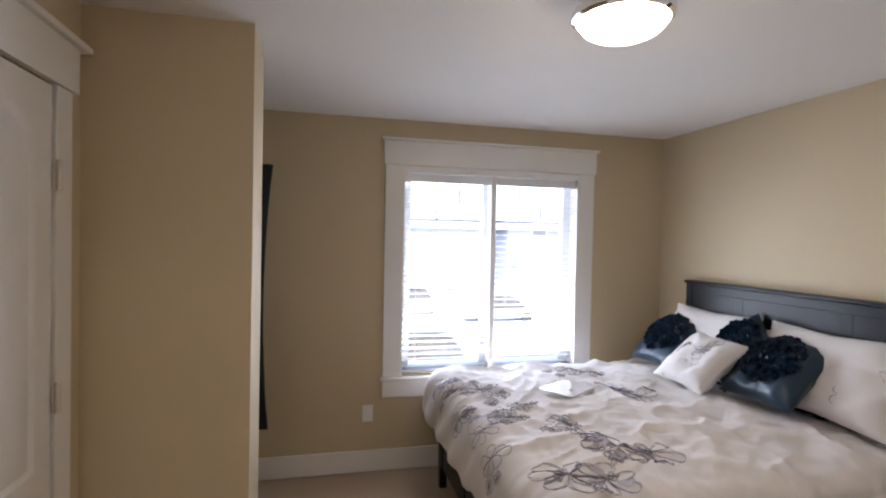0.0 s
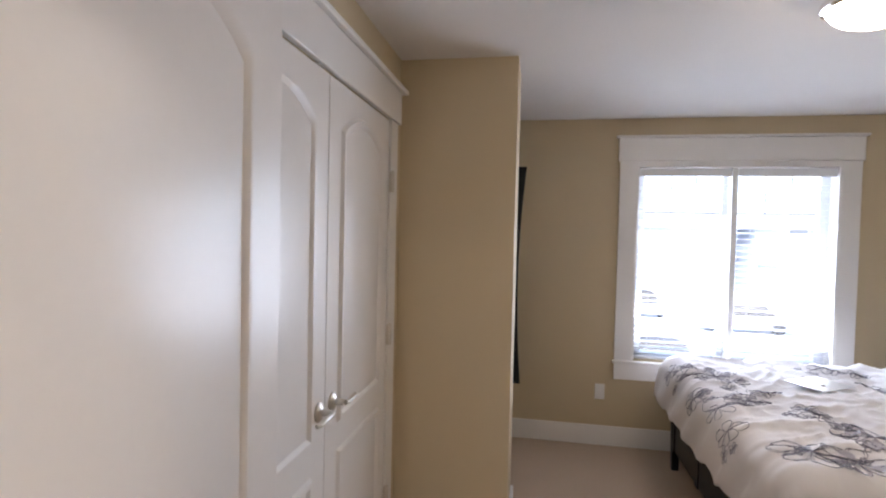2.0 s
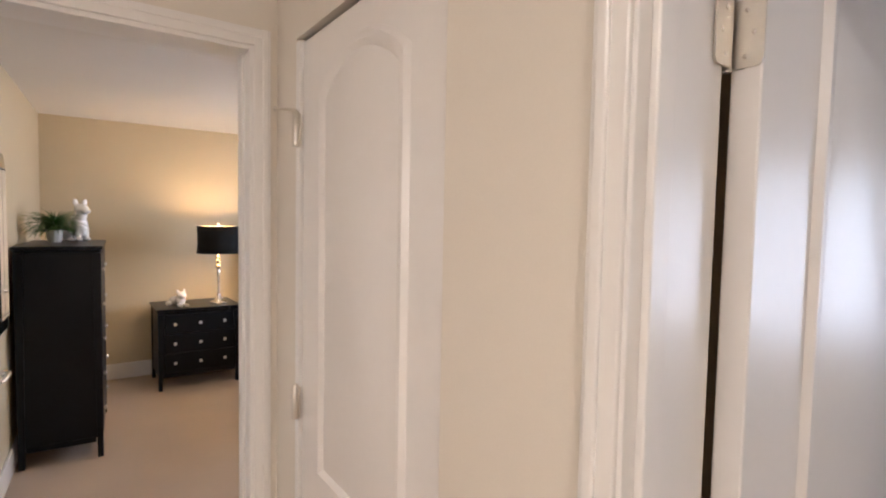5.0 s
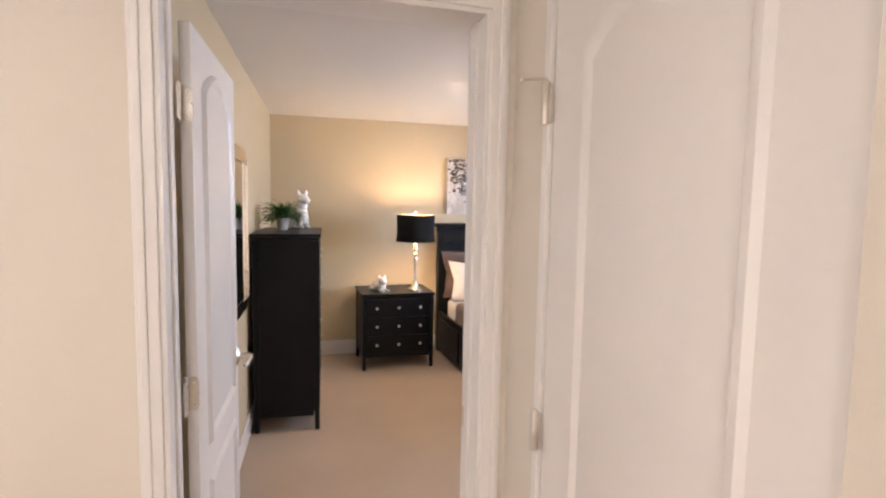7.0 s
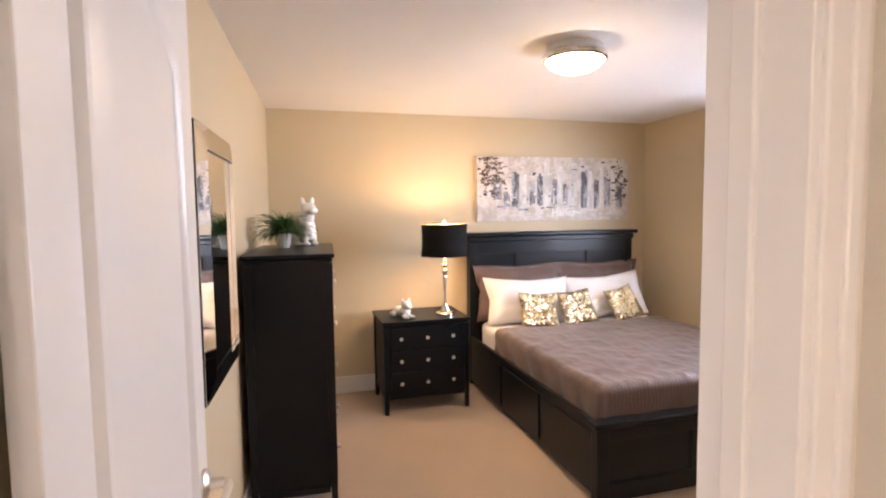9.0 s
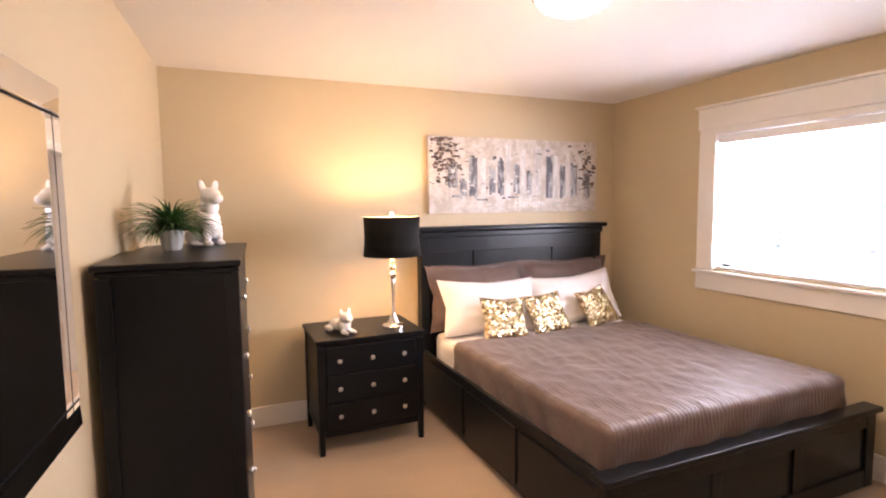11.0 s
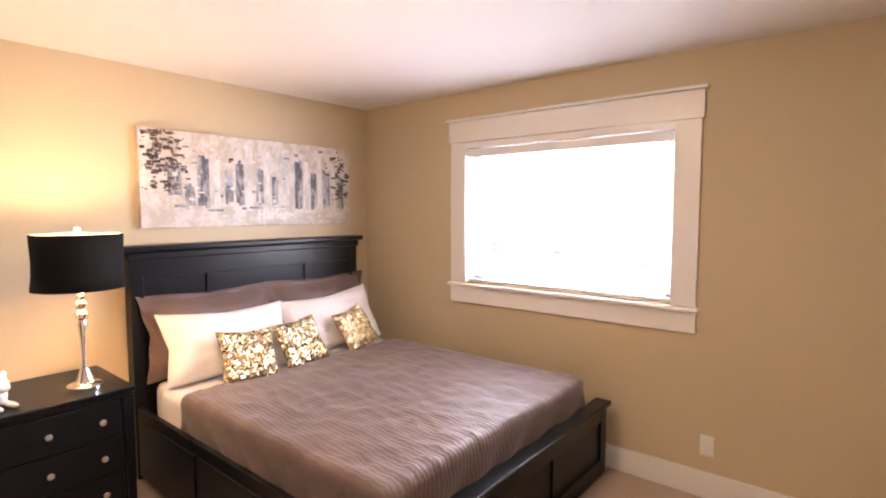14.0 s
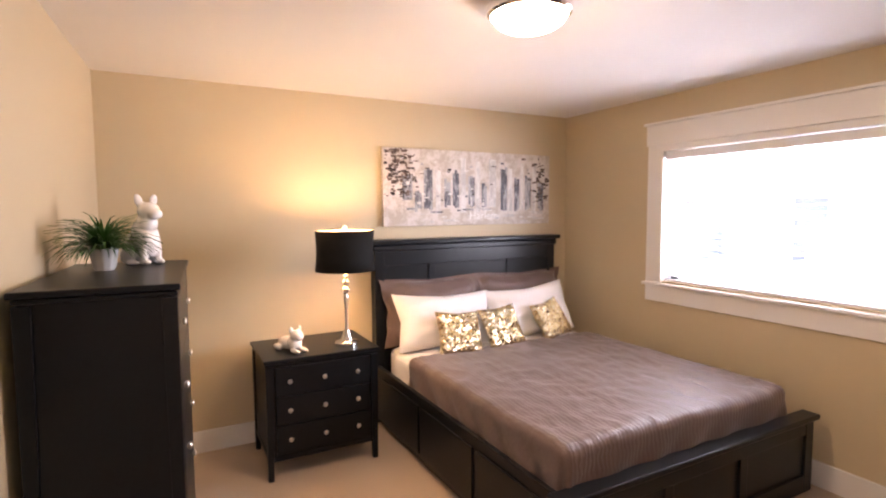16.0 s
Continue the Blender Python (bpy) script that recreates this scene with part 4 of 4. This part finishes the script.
def casegood(name, x0, x1, y0, y1, top, legs, rows, cols, face, label, category):
    """A cabinet on tapered legs. face 'X' has drawers on the +x side, 'Y' on the +y side."""
    t = thing(name, label, category, at=((x0 + x1) / 2, (y0 + y1) / 2, 0))
    hx, hy = (x1 - x0) / 2, (y1 - y0) / 2
    i = 0.022
    part("body", box(-hx + i, hx - i, -hy + i, hy - i, legs, top - 0.03, 0.003), BLACK, t)
    bm = box(-hx, hx, -hy, hy, top - 0.022, top, 0.006, seg=3)
    part("top", bm, BLACK, t)
    part("top_moulding", box(-hx + 0.010, hx - 0.010, -hy + 0.010, hy - 0.010, top - 0.040, top - 0.024, 0.005), BLACK, t)
    for sx in (-1, 1):
        for sy in (-1, 1):
            cx, cy = sx * (hx - i - 0.012), sy * (hy - i - 0.012)
            bm = box(cx - 0.024, cx + 0.024, cy - 0.024, cy + 0.024, 0, top - 0.045, 0.002)
            for v in bm.verts:
                if v.co.z < 0.02:
                    v.co.x += (cx + sx * 0.016 - v.co.x) * 0.33
                    v.co.y += (cy + sy * 0.016 - v.co.y) * 0.33
            part("leg", bm, BLACK, t)
    dz = (top - 0.06 - legs) / rows
    wide = (2 * (hx if face == "Y" else hy) - 0.13)
    for r in range(rows):
        z0, z1 = legs + 0.012 + r * dz, legs + 0.007 + (r + 1) * dz
        if face == "X":
            d = part("drawer", box(hx - i - 0.004, hx - i + 0.012, -wide / 2, wide / 2, z0, z1, 0.004), BLACK, t)
        else:
            d = part("drawer", box(-wide / 2, wide / 2, hy - i - 0.004, hy - i + 0.012, z0, z1, 0.004), BLACK, t)
        for c in range(cols):
            u = -wide / 2 + wide * (c + 0.5) / cols if cols > 2 else (-1, 1)[c] * wide * 0.30
            if cols > 2:
                u = (-1, 0, 1)[c] * wide * 0.36
            if face == "X":
                knob(d, hx - i + 0.012, u, (z0 + z1) / 2, (1, 0))
            else:
                knob(d, u, hy - i + 0.012, (z0 + z1) / 2, (0, 1))
    # arched apron under the body
    ap = bmesh.new()
    if face == "X":
        box(hx - i - 0.012, hx - i + 0.004, -hy + 0.05, hy - 0.05, legs - 0.03, legs + 0.004, 0.002, ap)
        box(-hx + 0.05, hx - 0.05, -hy + i - 0.004, -hy + i + 0.012, legs - 0.03, legs + 0.004, 0.002, ap)
    else:
        box(-hx + 0.05, hx - 0.05, hy - i - 0.012, hy - i + 0.004, legs - 0.03, legs + 0.004, 0.002, ap)
        box(hx - i - 0.012, hx - i + 0.004, -hy + 0.05, hy - 0.05, legs - 0.03, legs + 0.004, 0.002, ap)
    part("apron", ap, BLACK, t)
    return t


CZ, NZ = 1.372, 0.735
chest = casegood("chest_of_drawers", -5.08, -4.15, -1.315, -0.855, CZ, 0.13, 5, 2, "Y", "tall black chest of drawers with metal knobs by wall", "chest of drawers")
chest.matrix_basis = pose(-4.600, -1.088, 0, 0, 0, -3.5)
casegood("nightstand", -5.86, -5.315, -0.455, 0.258, NZ, 0.145, 3, 3, "X", "black three-drawer nightstand with nine metal knobs", "nightstand")

# table lamp
lamp = thing("table_lamp", "chrome table lamp with black drum shade, lit, on nightstand", "lamp", at=(-5.46, 0.088, NZ))
part("base", lathe([(0, 0), (0.075, 0), (0.075, 0.022), (0.070, 0.028), (0.042, 0.036), (0.030, 0.062), (0.018, 0.10), (0, 0.10)], 32), CHROME, lamp, "round polished chrome foot", True)
part("stem", lathe([(0.012, 0.09), (0.010, 0.16), (0.014, 0.25), (0.021, 0.315), (0.014, 0.335), (0.026, 0.352), (0.028, 0.368), (0.014, 0.386), (0.024, 0.400), (0.026, 0.415), (0.012, 0.432), (0.018, 0.452), (0.010, 0.47), (0.008, 0.52), (0, 0.52)], 24), CHROME, lamp, "stacked chrome and crystal stem", True)
sh = part("shade", lathe([(0.188, 0.487), (0.180, 0.56), (0.178, 0.62), (0.183, 0.745)], 48), SHADE, lamp, "black fabric drum shade", True)
ss = sh.modifiers.new("thickness", "SOLIDIFY")
ss.thickness, ss.offset = 0.003, 1
part("shade_lining", lathe([(0.1835, 0.489), (0.1755, 0.56), (0.1735, 0.62), (0.1785, 0.743)], 48), SHADEIN, lamp, "pale gold inner lining", True)
sp = bmesh.new()
for k in range(3):
    a = 2.09 * k
    tube([(0, 0, 0.735), (0.178 * math.cos(a), 0.178 * math.sin(a), 0.735)], 0.002, sp, seg=5)
tube([(0, 0, 0.51), (0, 0, 0.75)], 0.003, sp, seg=6)
part("harp", sp, CHROME, lamp)
part("finial", lathe([(0, 0.745), (0.012, 0.75), (0.016, 0.763), (0.012, 0.776), (0, 0.782)], 16), PORC, lamp, "white ball finial", True)
part("bulb", lathe([(0, 0.555), (0.018, 0.56), (0.028, 0.59), (0.026, 0.62), (0.012, 0.645), (0, 0.648)], 16), BULB, lamp, "glowing bulb", True)
pl = new("lamp_light", bpy.data.lights.new("lamp_light", "POINT"))
pl.data.energy, pl.data.color, pl.data.shadow_soft_size = LAMP_W, (1.0, 0.68, 0.37), 0.045
pl.location = (-5.46, 0.088, NZ + 0.66)


# porcelain dogs
def blobs(name, items, label, category, at, rz, voxel=0.005):
    bm = bmesh.new()
    for (x, y, z), (a, b, c), (rx, ry, rr) in items:
        bmesh.ops.create_icosphere(bm, subdivisions=3, radius=1, matrix=pose(x, y, z, rx, ry, rr) @ Matrix.Diagonal((a, b, c, 1)))
    o = part(name, bm, PORC, None, "", True)
    rm = o.modifiers.new("merge", "REMESH")
    rm.mode, rm.voxel_size, rm.use_smooth_shade = "VOXEL", voxel, True
    sm = o.modifiers.new("soften", "SMOOTH")
    sm.factor, sm.iterations = 0.5, 4
    o.matrix_basis = pose(*at, 0, 0, rz)
    return tagged(o, label, category)


N0 = (0, 0, 0)
blobs("dog_figurine", [((-0.045, 0, 0.075), (0.065, 0.055, 0.075), N0), ((0.015, 0, 0.120), (0.054, 0.058, 0.090), (0, -20, 0)), ((0.03, 0, 0.185), (0.042, 0.044, 0.05), N0),
                       ((0.045, 0, 0.235), (0.05, 0.045, 0.043), N0), ((0.088, 0, 0.224), (0.026, 0.032, 0.024), N0),
                       ((0.028, 0.034, 0.282), (0.011, 0.019, 0.032), (-16, 0, 0)), ((0.028, -0.034, 0.282), (0.011, 0.019, 0.032), (16, 0, 0)),
                       ((0.045, 0.032, 0.06), (0.018, 0.018, 0.065), N0), ((0.045, -0.032, 0.06), (0.018, 0.018, 0.065), N0),
                       ((0.058, 0.032, 0.014), (0.028, 0.02, 0.014), N0), ((0.058, -0.032, 0.014), (0.028, 0.02, 0.014), N0),
                       ((-0.035, 0.055, 0.045), (0.05, 0.02, 0.045), N0), ((-0.035, -0.055, 0.045), (0.05, 0.02, 0.045), N0),
                       ((0.005, 0.06, 0.012), (0.04, 0.018, 0.012), N0), ((0.005, -0.06, 0.012), (0.04, 0.018, 0.012), N0)],
      "glossy white porcelain sitting dog figurine on the chest", "figurine", (-4.90, -1.010, CZ), 35)
blobs("dog_figurine", [((-0.04, 0, 0.045), (0.085, 0.05, 0.042), N0), ((0.035, 0, 0.055), (0.045, 0.045, 0.045), N0), ((0.06, 0, 0.105), (0.042, 0.04, 0.036), N0), ((0.095, 0, 0.097), (0.02, 0.026, 0.02), N0),
                       ((0.045, 0.030, 0.140), (0.010, 0.014, 0.022), N0), ((0.045, -0.030, 0.140), (0.010, 0.014, 0.022), N0),
                       ((0.085, 0.03, 0.014), (0.05, 0.016, 0.014), N0), ((0.085, -0.03, 0.014), (0.05, 0.016, 0.014), N0),
                       ((-0.07, 0.055, 0.022), (0.045, 0.018, 0.022), N0), ((-0.07, -0.055, 0.022), (0.045, 0.018, 0.022), N0), ((-0.13, 0.01, 0.04), (0.03, 0.01, 0.012), N0)],
      "glossy white porcelain lying dog figurine on the nightstand", "figurine", (-5.50, -0.255, NZ), 20)

# potted plant
plant = thing("potted_plant", "spiky green grass plant in a small ribbed pot", "plant", at=(-4.72, -1.145, CZ))
pb = lathe([(0, 0), (0.034, 0), (0.040, 0.01), (0.052, 0.085), (0.050, 0.088), (0.045, 0.08), (0, 0.075)], 40)
for v in pb.verts:
    a = math.atan2(v.co.y, v.co.x)
    k = 1 + 0.03 * math.cos(10 * a)
    v.co.x *= k
    v.co.y *= k
part("pot", pb, material("pot_glaze", (0.55, 0.56, 0.55), 0.2), plant, "ribbed pale grey pot", True)
lb = bmesh.new()
for k in range(300):
    a, tilt = random.uniform(0, 6.283), random.uniform(0.05, 1.35) ** 1.0
    ln, wd = random.uniform(0.12, 0.205), random.uniform(0.006, 0.010)
    base = Vector((0.022 * math.cos(a) * random.random(), 0.022 * math.sin(a) * random.random(), 0.075))
    prev = None
    for i in range(6):
        u = i / 5
        th = tilt + 0.55 * u * u
        p = base + Vector((math.cos(a) * math.sin(th) * ln * u, math.sin(a) * math.sin(th) * ln * u, math.cos(th) * ln * u))
        side = Vector((-math.sin(a), math.cos(a), 0)) * wd * (1 - u ** 1.6) * (0.5 + 1.2 * u if u < 0.4 else 1)
        mid = p - Vector((0, 0, 0.0015))
        row = [lb.verts.new(p + side), lb.verts.new(mid), lb.verts.new(p - side)]
        if prev:
            lb.faces.new((prev[0], row[0], row[1], prev[1]))
            lb.faces.new((prev[1], row[1], row[2], prev[2]))
        prev = row
tagged(part("foliage", lb, LEAF, plant, "dense narrow green blades", True), kind="stuff")

# painting
PY0, PY1, PZ0, PZ1 = 0.536, 2.132, 1.484, 2.083
pa = thing("wall_painting", "wide abstract canvas with grey city bars and the word Harlem", "painting", at=(R2W, PY0, PZ0))
PW, PH = PY1 - PY0, PZ1 - PZ0
part("canvas", box(0.004, 0.036, 0, PW, 0, PH, 0.003), CANVAS, pa)
rp = random.Random(5)
GREY_BARS = ((0.10, 0.15, 0.36, 0.68), (0.165, 0.20, 0.55, 0.80), (0.215, 0.26, 0.25, 0.78), (0.33, 0.362, 0.40, 0.75), (0.378, 0.412, 0.28, 0.75), (0.47, 0.505, 0.36, 0.75),
             (0.55, 0.58, 0.45, 0.78), (0.67, 0.71, 0.20, 0.80), (0.76, 0.79, 0.35, 0.80), (0.83, 0.868, 0.30, 0.80), (0.92, 0.955, 0.42, 0.80))
WHITE_BARS = ((0.28, 0.31), (0.425, 0.455), (0.515, 0.54), (0.595, 0.64), (0.72, 0.745), (0.80, 0.82), (0.88, 0.905))
for k, (u0, u1, v0, v1) in enumerate(GREY_BARS):
    for q in range(3):      # each bar is three uneven strokes
        a, b = u0 + (u1 - u0) * q / 3, u0 + (u1 - u0) * (q + 1) / 3
        part("paint_bar", box(0.037, 0.0375 + 0.0004 * q, a * PW, b * PW + 0.004, (1 - v1 + rp.uniform(-0.02, 0.03)) * PH, (1 - v0 + rp.uniform(-0.03, 0.03)) * PH), INKG, pa)
for u0, u1 in WHITE_BARS:
    part("paint_bar", box(0.037, 0.0386, u0 * PW, u1 * PW, rp.uniform(0.15, 0.25) * PH, rp.uniform(0.72, 0.92) * PH), INKW, pa)
for k in range(300):
    q = rp.random()
    if q < 0.5:
        y, z, mat = rp.uniform(0.004, 0.30) * rp.uniform(0.5, 1), 0.58 - 0.36 * rp.random() ** 1.5, INK
    elif q < 0.72:
        y, z, mat = PW - 0.04 - rp.uniform(0.0, 0.24) * rp.uniform(0.3, 1), 0.52 - 0.34 * rp.random(), INK
    else:
        y, z, mat = rp.uniform(0.1, PW - 0.1), rp.uniform(0.16, 0.56), rp.choice((INKW, INKW, INKG, INK))
    w, h = rp.uniform(0.008, 0.04), rp.uniform(0.005, 0.02)
    part("paint_dab", box(0.0372, 0.0398 + 0.0002 * (k % 7), y, y + w, z, z + h), mat, pa)
for k in range(30):
    y, z = rp.uniform(0.02, PW - 0.15), rp.uniform(0.015, 0.13)
    part("paint_dab", box(0.0371, 0.0385 + 0.0002 * (k % 5), y, y + rp.uniform(0.03, 0.12), z, z + rp.uniform(0.006, 0.02)), rp.choice((INKW, INKG, INKW, INKW)), pa)
cu = bpy.data.curves.new("lettering", "FONT")
cu.body, cu.size, cu.extrude = "Harlem", 0.094, 0.0005
for k, (w, h) in enumerate(((0.012, 0.075), (0.03, 0.07), (0.022, 0.03), (0.024, 0.028))):   # worn lettering that cannot be read
    part("paint_mark", box(0.0402, 0.0412, 0.77 + k * 0.055, 0.77 + k * 0.055 + w, 0.155, 0.155 + h), INKW, pa)
tx = new("lettering", cu)
cu.materials.append(material("letter_white", (0.80, 0.78, 0.75), 0.7))
tx.parent = pa
tx.matrix_basis = pose(0.0418, 0.755, 0.045, 90, 0, 90)

# bevelled mirror on the south wall
MX0, MX1, MZ0, MZ1 = -3.97, -3.30, 0.925, 1.895
mi = thing("wall_mirror", "large wall mirror with a broad silvery glass border", "mirror", at=(MX0, R2S - (MX0 - R2W) * math.tan(radians(SKEW)), MZ0), rz=-SKEW)
MW, MH, MB = MX1 - MX0, MZ1 - MZ0, 0.085
part("backing", box(0.0, MW, 0.002, 0.030, 0, MH, 0.002), BLACK, mi, "black edged backing")
part("mirror_pane", box(MB + 0.004, MW - MB - 0.004, 0.0305, 0.036, MB + 0.004, MH - MB - 0.004), MIRROR, mi)
o, q = [(0, 0), (MW, 0), (MW, MH), (0, MH)], [(MB, MB), (MW - MB, MB), (MW - MB, MH - MB), (MB, MH - MB)]
for i in range(4):
    j = (i + 1) % 4
    bm = bmesh.new()
    a = [bm.verts.new((p[0], y, p[1])) for p, y in ((o[i], 0.032), (o[j], 0.032), (q[j], 0.052), (q[i], 0.052))]
    b = [bm.verts.new((p[0], 0.0305, p[1])) for p in (o[i], o[j], q[j], q[i])]
    bm.faces.new(a), bm.faces.new(b[::-1])
    for k in range(4):
        bm.faces.new((a[k], b[k], b[(k + 1) % 4], a[(k + 1) % 4]))
    part("bevel_strip", bm, MIRROR, mi, "angled mirror strip")


# ---- outside ----
GZ = -3.1
tagged(part("ground", box(-400, 400, 4.2, 900, GZ - 0.5, GZ), SNOW), "pale sunlit ground reaching the horizon", "ground", kind="structure")
tagged(part("road", box(-400, 400, 18, 27, GZ, GZ + 0.02), ROADM), "bright grey residential street", "road", kind="structure")


def house(x, y, w, d, h, wall, turn=0, garage=True):
    t = thing("house", "two-storey suburban house with garage and gabled roof", "house", at=(x, y, GZ), rz=turn, group="houses across street")
    part("wall", box(-w / 2, w / 2, 0, d, 0, h), wall, t)
    bm = bmesh.new()
    vs = [bm.verts.new(p) for p in ((-w / 2 - 0.5, -0.6, h), (w / 2 + 0.5, -0.6, h), (w / 2 + 0.5, d + 0.5, h), (-w / 2 - 0.5, d + 0.5, h), (-w / 2 + 2.2, d / 2, h + 2.1), (w / 2 - 2.2, d / 2, h + 2.1))]
    for f in ((0, 1, 5, 4), (1, 2, 5), (2, 3, 4, 5), (3, 0, 4), (3, 2, 1, 0)):
        bm.faces.new([vs[i] for i in f])
    part("roof", bm, ROOF, t)
    if garage:
        part("garage", box(-w / 2 + 0.3, -w / 2 + 6.3, -3.5, 0, 0, 2.9), wall, t)
        part("garage_door", box(-w / 2 + 0.9, -w / 2 + 5.7, -3.56, -3.5, 0, 2.3), PVC, t)
        bm = bmesh.new()
        vs = [bm.verts.new(p) for p in ((-w / 2, -4.0, 2.9), (-w / 2 + 6.6, -4.0, 2.9), (-w / 2 + 6.6, 0, 2.9), (-w / 2, 0, 2.9), (-w / 2 + 3.3, -4.0, 4.4), (-w / 2 + 3.3, 0, 4.4))]
        for f in ((0, 1, 4), (1, 2, 5, 4), (3, 0, 4, 5), (2, 3, 5), (3, 2, 1, 0)):
            bm.faces.new([vs[i] for i in f])
        part("garage_roof", bm, ROOF, t)
    for a, zz in ((w * 0.12, 3.6), (w * 0.34, 3.6), (-w * 0.25, 4.6 if garage else 3.6), (w * 0.25, 0.9)):
        wn2 = part("window", box(a - 0.75, a + 0.75, -0.05, 0.0, zz, zz + 1.3), PVC, t)
        part("pane", box(a - 0.65, a + 0.65, -0.06, -0.05, zz + 0.1, zz + 1.2), FARPANE, wn2)


for i, (x, y, w, s, tn) in enumerate(((-34, 46, 12, 0, 4), (-18, 44, 11, 1, 0), (-4, 43, 12, 1, 0), (10, 45, 11, 0, 0), (23, 44, 12, 0, -2), (37, 46, 12, 1, -5), (-10, 74, 12, 0, 0), (4, 76, 12, 1, 0), (18, 75, 12, 0, 0), (32, 76, 12, 1, 0))):
    house(x, y, w, 9, 5.6, (SIDING, SIDING2)[s], tn)


def car(x, y, turn):
    t = thing("car", "grey parked car on the bright street", "car", at=(x, y, GZ + 0.02), rz=turn, group="parked cars")
    bm = box(-2.2, 2.2, -0.88, 0.88, 0.28, 0.85, 0.15, seg=3)
    part("body", bm, CARPAINT, t, smooth=True)
    bm = box(-1.3, 1.0, -0.78, 0.78, 0.82, 1.42, 0.12, seg=3)
    for v in bm.verts:
        if v.co.z > 1.2:
            v.co.x *= 0.72
            v.co.y *= 0.86
    part("cabin", bm, DARKGAP, t, smooth=True)
    for sx in (-1.35, 1.35):
        for sy in (-0.8, 0.8):
            part("wheel", turned(lathe([(0, -0.1), (0.32, -0.1), (0.32, 0.1), (0, 0.1)], 20), pose(sx, sy, 0.32, 90)), RUBBER, t)


for x, y, tn in ((4.0, 17.0, 0), (12.5, 17.2, 180), (10.5, 28.2, 180), (-5, 28.0, 0), (6.5, 33, 90)):
    car(x, y, tn)
